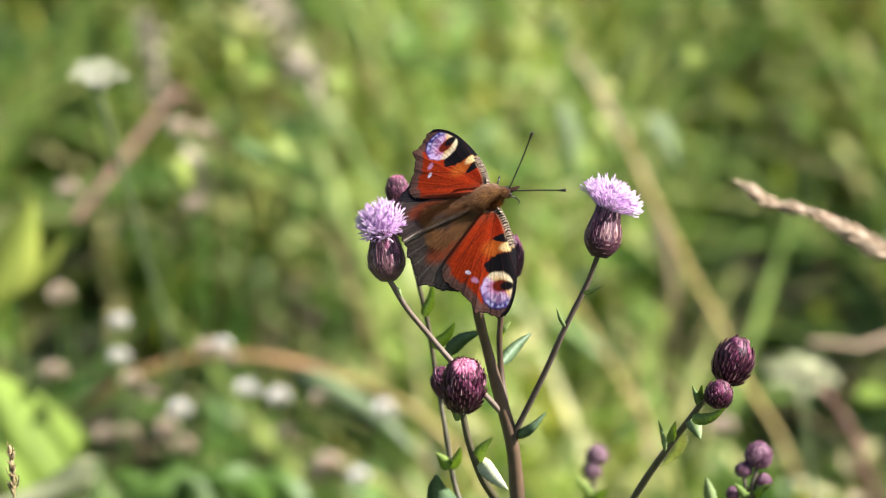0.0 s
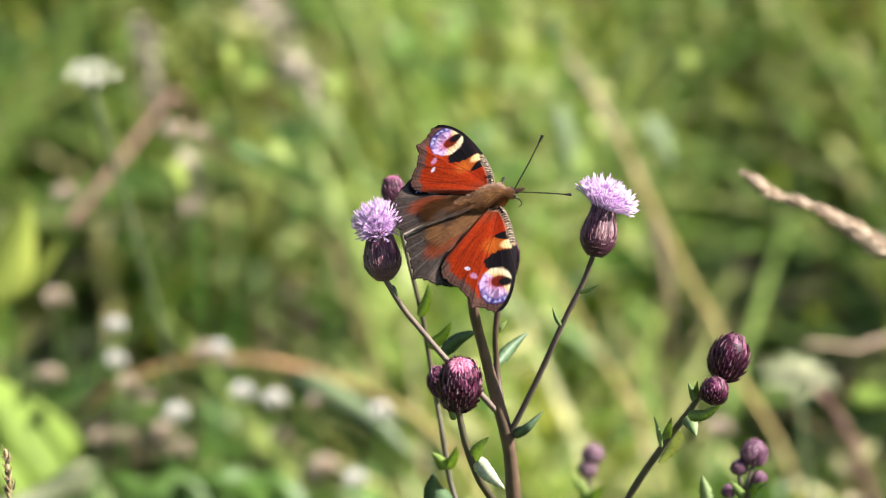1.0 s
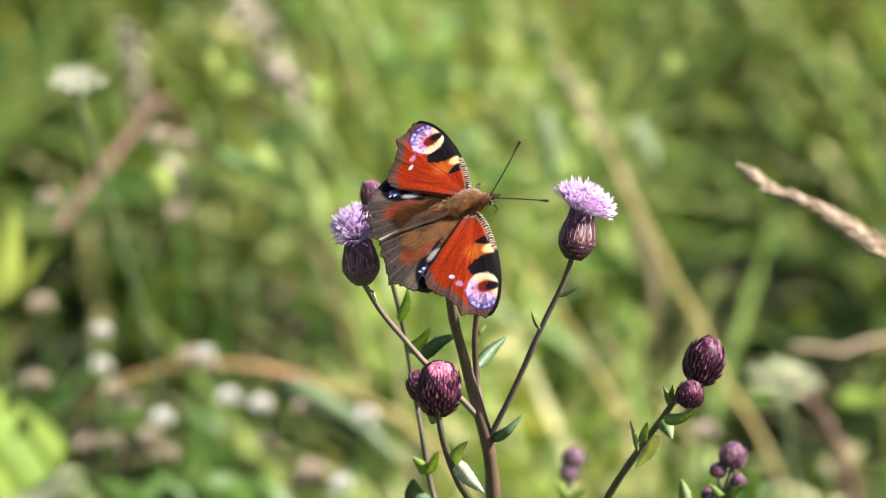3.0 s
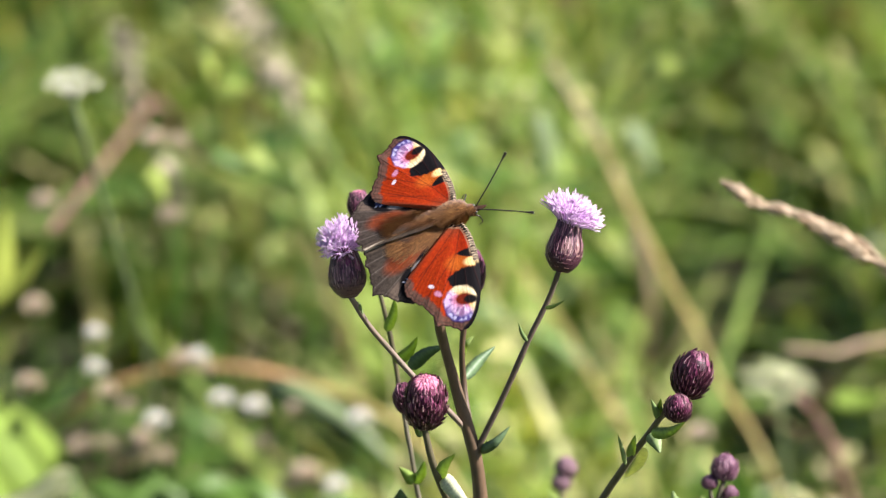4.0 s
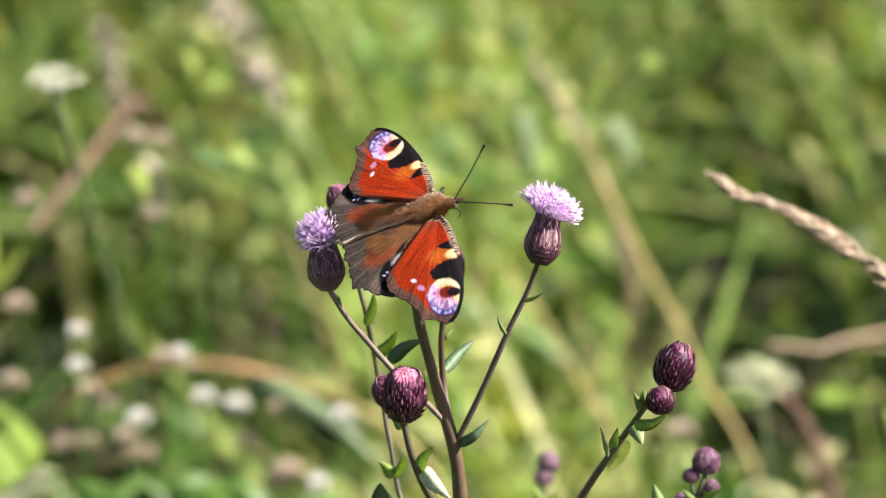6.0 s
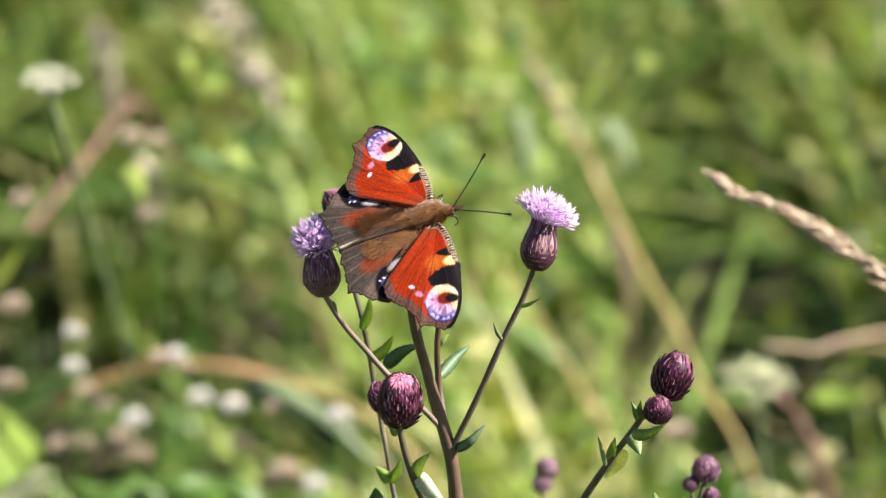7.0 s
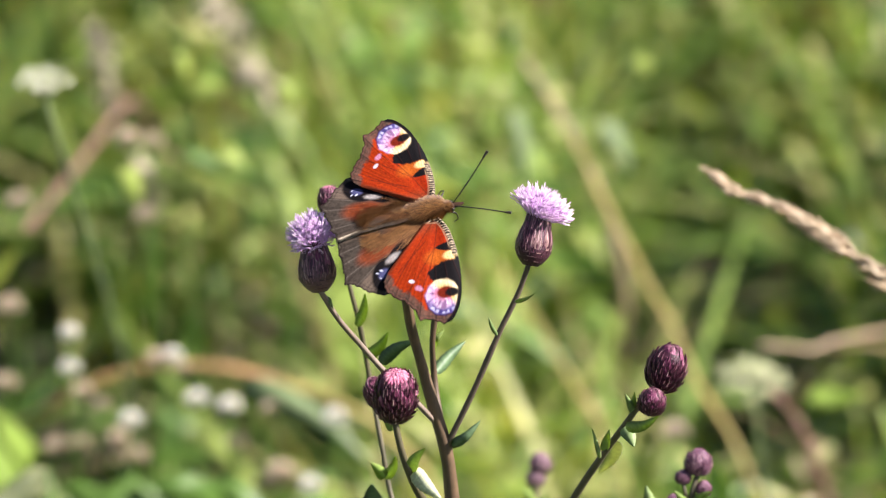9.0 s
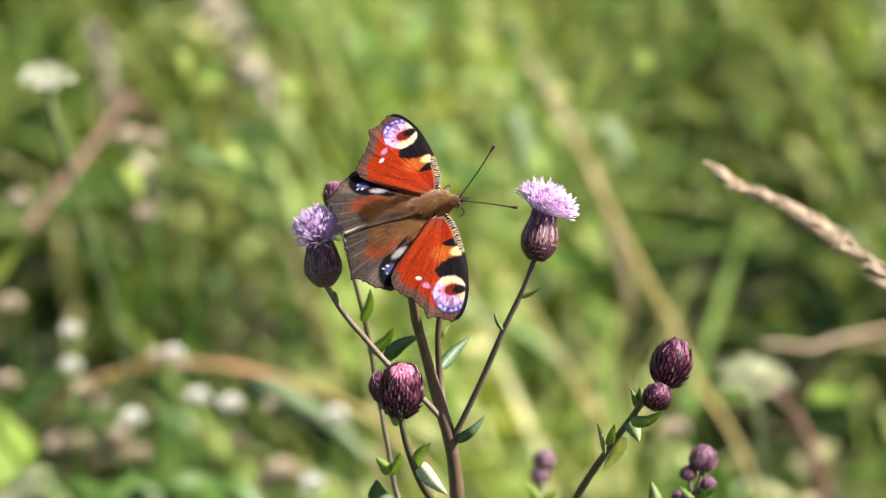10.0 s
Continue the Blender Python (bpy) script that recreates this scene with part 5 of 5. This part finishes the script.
def root_hair(ob, side, seed):
    """Long brown hairs that lie over the inner half of a hindwing."""
    rng = random.Random(seed)
    bm = bmesh.new()
    for _ in range(4200):
        q = abs(rng.gauss(0, 0.5))
        px, py = -rng.uniform(-1.5, 19) + 0.5, rng.uniform(-2.0, 1.5) + 4.5 * q
        if math.hypot(px, py) > 15.5 or rng.random() < math.exp(-((px + 8.5) / 3.2) ** 2 - ((py - 0.4) / 1.1) ** 2):
            continue
        d = Vector((px - 4.5, (py + 1.2) * 0.9, 0)).normalized() + Vector((0, rng.uniform(-0.16, 0.16), rng.uniform(0.01, 0.07)))
        l = rng.uniform(1.8, 3.8)
        p = Vector((px, py, 0.22))
        s = Vector((-d.y, d.x, 0)) * 0.024
        e = [Vector((v.x, side * v.y, v.z)) for v in (p - s, p + s, p + d * l * 0.6 + s * 0.7 + Vector((0, 0, 0.05)), p + d * l)]
        bm.faces.new([bm.verts.new(v) for v in e])
    fly_part("hair", bm, FUR, ob, "long brown hair on the wing root", "stuff")


root_hair(hind_left, 1, 3)
root_hair(hind_right, -1, 4)
bm = bmesh.new()
egg(bm, (7.7, -0.85, 0.7), (1.7, 1.2, 1.1), -0.12)
head = fly_part("head", bm, HEAD_BROWN, butterfly, "small brown head")
fly_part("fur", fur(on_head, 700, 0.9, 5), FUR, head, "brown fur", "stuff")
for s in (1, -1):
    bm = bmesh.new()
    egg(bm, (8.2, -0.9 + 0.95 * s, 0.9), (0.72, 0.55, 0.72))
    fly_part("eye", bm, CHITIN, head, "dark compound eye")
for s in (1, -1):
    bm = bmesh.new()
    tube(bm, ((8.8, -1.0 + 0.25 * s, 0.8), (10.0, -1.1 + 0.22 * s, 0.9), (11.6, -1.2 + 0.1 * s, 0.7)), 0.62, 0.14, 8, 6)
    fly_part("palp", bm, HEAD_BROWN, head, "pointed brown palp")
for tip in ((21.6, 9.6, 4.0), (22.3, -7.6, 4.0)):
    bm = bmesh.new()
    root, t = Vector((9.0, -0.8 + 0.05 * tip[1], 1.2)), Vector(tip)
    tube(bm, (root, root.lerp(t, 0.5) + Vector((0.3, 0, 0.3)), t), 0.19, 0.19, 7, 10)
    club = root.lerp(t, 0.88)
    tube(bm, (club, root.lerp(t, 0.95), t + (t - root).normalized() * 0.6), 0.2, 0.46, 8, 4)
    fly_part("antenna", bm, CHITIN, head, "thin black antenna with a clubbed end")
for pts in (((5.5, -1.6, -0.5), (8.6, -3.0, -1.2), (8.9, -4.6, -3.5), (7.6, -5.2, -6.5)), ((5.5, 1.4, -0.5), (7.4, 3.4, -2.0), (6.5, 3.6, -5.5), (5.8, 3.0, -8.0)), ((1.0, -1.6, -0.6), (0.4, -4.4, -3.0), (-0.6, -4.0, -8.0)), ((1.0, 1.6, -0.6), (0.2, 4.2, -3.0), (-1.0, 3.6, -8.0))):
    bm = bmesh.new()
    tube(bm, pts, 0.26, 0.12, 7, 6)
    fly_part("leg", bm, CHITIN, butterfly, "thin dark leg")


# ---- what moves ----
# seconds, degrees of sway to the front, degrees of sway to the side
SWAY_MAIN = [
    (0, 0, 0),
    (0.25, -0.623, -0.253),
    (0.5, -0.188, 0.111),
    (0.75, 0.238, -0.2),
    (1, -0.16, 0.008),
    (1.25, -0.142, -0.218),
    (1.5, 0.434, -0.173),
    (1.8, -0.03, -0.201),
    (2, -0.34, 0.028),
    (2.5, -0.258, -0.071),
    (4, 0.335, -0.088),
    (4.3, 0.629, -0.236),
    (4.5, 0.236, -0.129),
    (4.8, 0.06, -0.071),
    (5, 0.139, -0.136),
    (5.3, 0.244, -0.086),
    (5.5, 0.02, -0.114),
    (7, 0.357, -0.113),
    (7.3, 0.17, -0.137),
    (7.5, 0.29, -0.173),
    (7.8, 0.262, 0.01),
    (8, 0.194, -0.053),
    (8.5, 0.293, -0.169),
    (9, 0.123, -0.13),
    (9.5, 0.136, -0.2),
    (10, -0.05, -0.027),
]
SWAY_SIDE = [
    (0, 0, 0),
    (0.25, -0.65, -0.307),
    (0.5, -0.176, 0.043),
    (0.75, 0.215, -0.25),
    (1, -0.269, 0.009),
    (1.25, -0.056, -0.249),
    (1.5, 0.751, -0.218),
    (1.8, 0.089, -0.282),
    (2, -0.353, -0.062),
    (2.5, -0.3, -0.165),
    (4, 0.331, -0.185),
    (4.3, 0.613, -0.332),
    (4.5, 0.176, -0.211),
    (4.8, 0.001, -0.109),
    (5, 0.092, -0.15),
    (5.3, 0.187, -0.101),
    (5.5, -0.063, -0.134),
    (7, 0.519, -0.098),
    (7.3, 0.319, -0.141),
    (7.5, 0.446, -0.192),
    (7.8, 0.375, 0.016),
    (8, 0.276, -0.043),
    (8.5, 0.426, -0.168),
    (9, 0.147, -0.135),
    (9.5, 0.259, -0.196),
    (10, -0.034, -0.03),
]
SWAY_LOW = [
    (0, 0, 0),
    (0.25, -0.692, -0.373),
    (0.5, -0.099, 0.011),
    (0.75, 0.328, -0.313),
    (1, -0.246, 0),
    (1.25, -0.16, -0.203),
    (1.5, 0.605, -0.073),
    (1.8, 0.012, -0.237),
    (2, -0.384, -0.043),
    (2.5, -0.334, -0.149),
    (4, 0.311, -0.065),
    (4.3, 0.608, -0.245),
    (4.5, 0.092, -0.113),
    (4.8, -0.106, -0.032),
    (5, 0, -0.105),
    (5.3, 0.187, -0.036),
    (5.5, -0.046, -0.066),
    (7, 0.55, 0.044),
    (7.3, 0.293, 0.005),
    (7.5, 0.419, -0.047),
    (7.8, 0.365, 0.155),
    (8, 0.27, 0.063),
    (8.5, 0.4, -0.066),
    (9, 0.173, -0.046),
    (9.5, 0.233, -0.084),
    (10, 0.041, 0.07),
]
SWAY_SPIKE = [
    (0, 0, 0),
    (0.5, -0, 0.057),
    (1, -0, 0.114),
    (1.5, 0, 0.172),
    (2, 0, 0.229),
    (2.5, 0.001, 0.286),
    (4, 0, 0.458),
    (4.5, 0, 0.458),
    (5, 0.001, 0.458),
    (5.5, 0.001, 0.458),
    (7, 0.002, 0.458),
    (7.5, 0.002, 0.458),
    (8, 0.002, 0.458),
    (8.5, 0.002, 0.458),
    (9, 0.003, 0.458),
    (9.5, 0.003, 0.458),
    (10, 0.003, 0.458),
]
SWAY_UMBEL = [
    (0, -0, -0),
    (0.5, -0.005, -0.091),
    (1, -0.102, -0.044),
    (1.5, -0.045, -0.029),
    (2, -0.083, -0.037),
    (2.5, -0.097, -0.024),
    (4, -0.068, 0.1),
    (4.5, -0.088, 0.208),
    (5, -0.108, 0.252),
    (5.5, -0.124, 0.196),
    (7, -0.141, 0.112),
    (7.5, -0.132, 0.041),
    (8, -0.155, 0.098),
    (8.5, -0.137, 0.087),
    (9, -0.122, 0.056),
    (9.5, -0.15, 0.056),
    (10, -0.161, 0.107),
]
# degrees by which the spike's ear nods on its stem
EAR_TURN = [
    (0, 0),
    (0.5, 4.38),
    (1, 2.79),
    (1.5, 6.28),
    (2, 6.75),
    (2.5, 6.73),
    (4, 1.18),
    (4.5, 3.99),
    (5, 3.73),
    (5.5, 2.72),
    (7, 3.47),
    (7.5, 4.54),
    (8, 3.6),
    (8.5, 3.95),
    (9, 4.13),
    (9.5, 4.84),
    (10, 5.14),
]


def motions():
    joint = spike_ear.location.copy()
    walk(spike_ear, [(t, Matrix.Translation(joint) @ Matrix.Rotation(radians(a), 4, (0, 0.906, -0.423))) for t, a in EAR_TURN])
    for ob, rows in ((thistle, SWAY_MAIN), (side_thistle, SWAY_SIDE), (low_thistle, SWAY_LOW), (far_thistle, SWAY_LOW), (spike, SWAY_SPIKE), (umbel_plant, SWAY_UMBEL)):
        walk(ob, [(t, pose(*ob.location, rx, ry, 0)) for t, rx, ry in rows])
    walk(butterfly, [(t, pose(x, y, z, 90 + TILT, 0, 0) @ pose(0, 0, 0, 0, -rise, turn)) for t, x, y, z, turn, left, right, sweep_left, sweep_right, rise in FLY])
    for ob, s, col, back in ((fore_left, 1, 5, 7), (fore_right, -1, 6, 8)):
        walk(ob, [(row[0], pose(HINGE[0] * MM, s * HINGE[1] * MM, 0.0008, s * row[col], 0, 0) @ pose(0, 0, 0, 0, 0, -s * row[back])) for row in FLY])
    for ob, s, col in ((hind_left, 1, 5), (hind_right, -1, 6)):
        walk(ob, [(row[0], pose(HIND_HINGE[0] * MM, s * HIND_HINGE[1] * MM, 0.0003, s * (row[col] - 3), 0, 0)) for row in FLY])


motions()
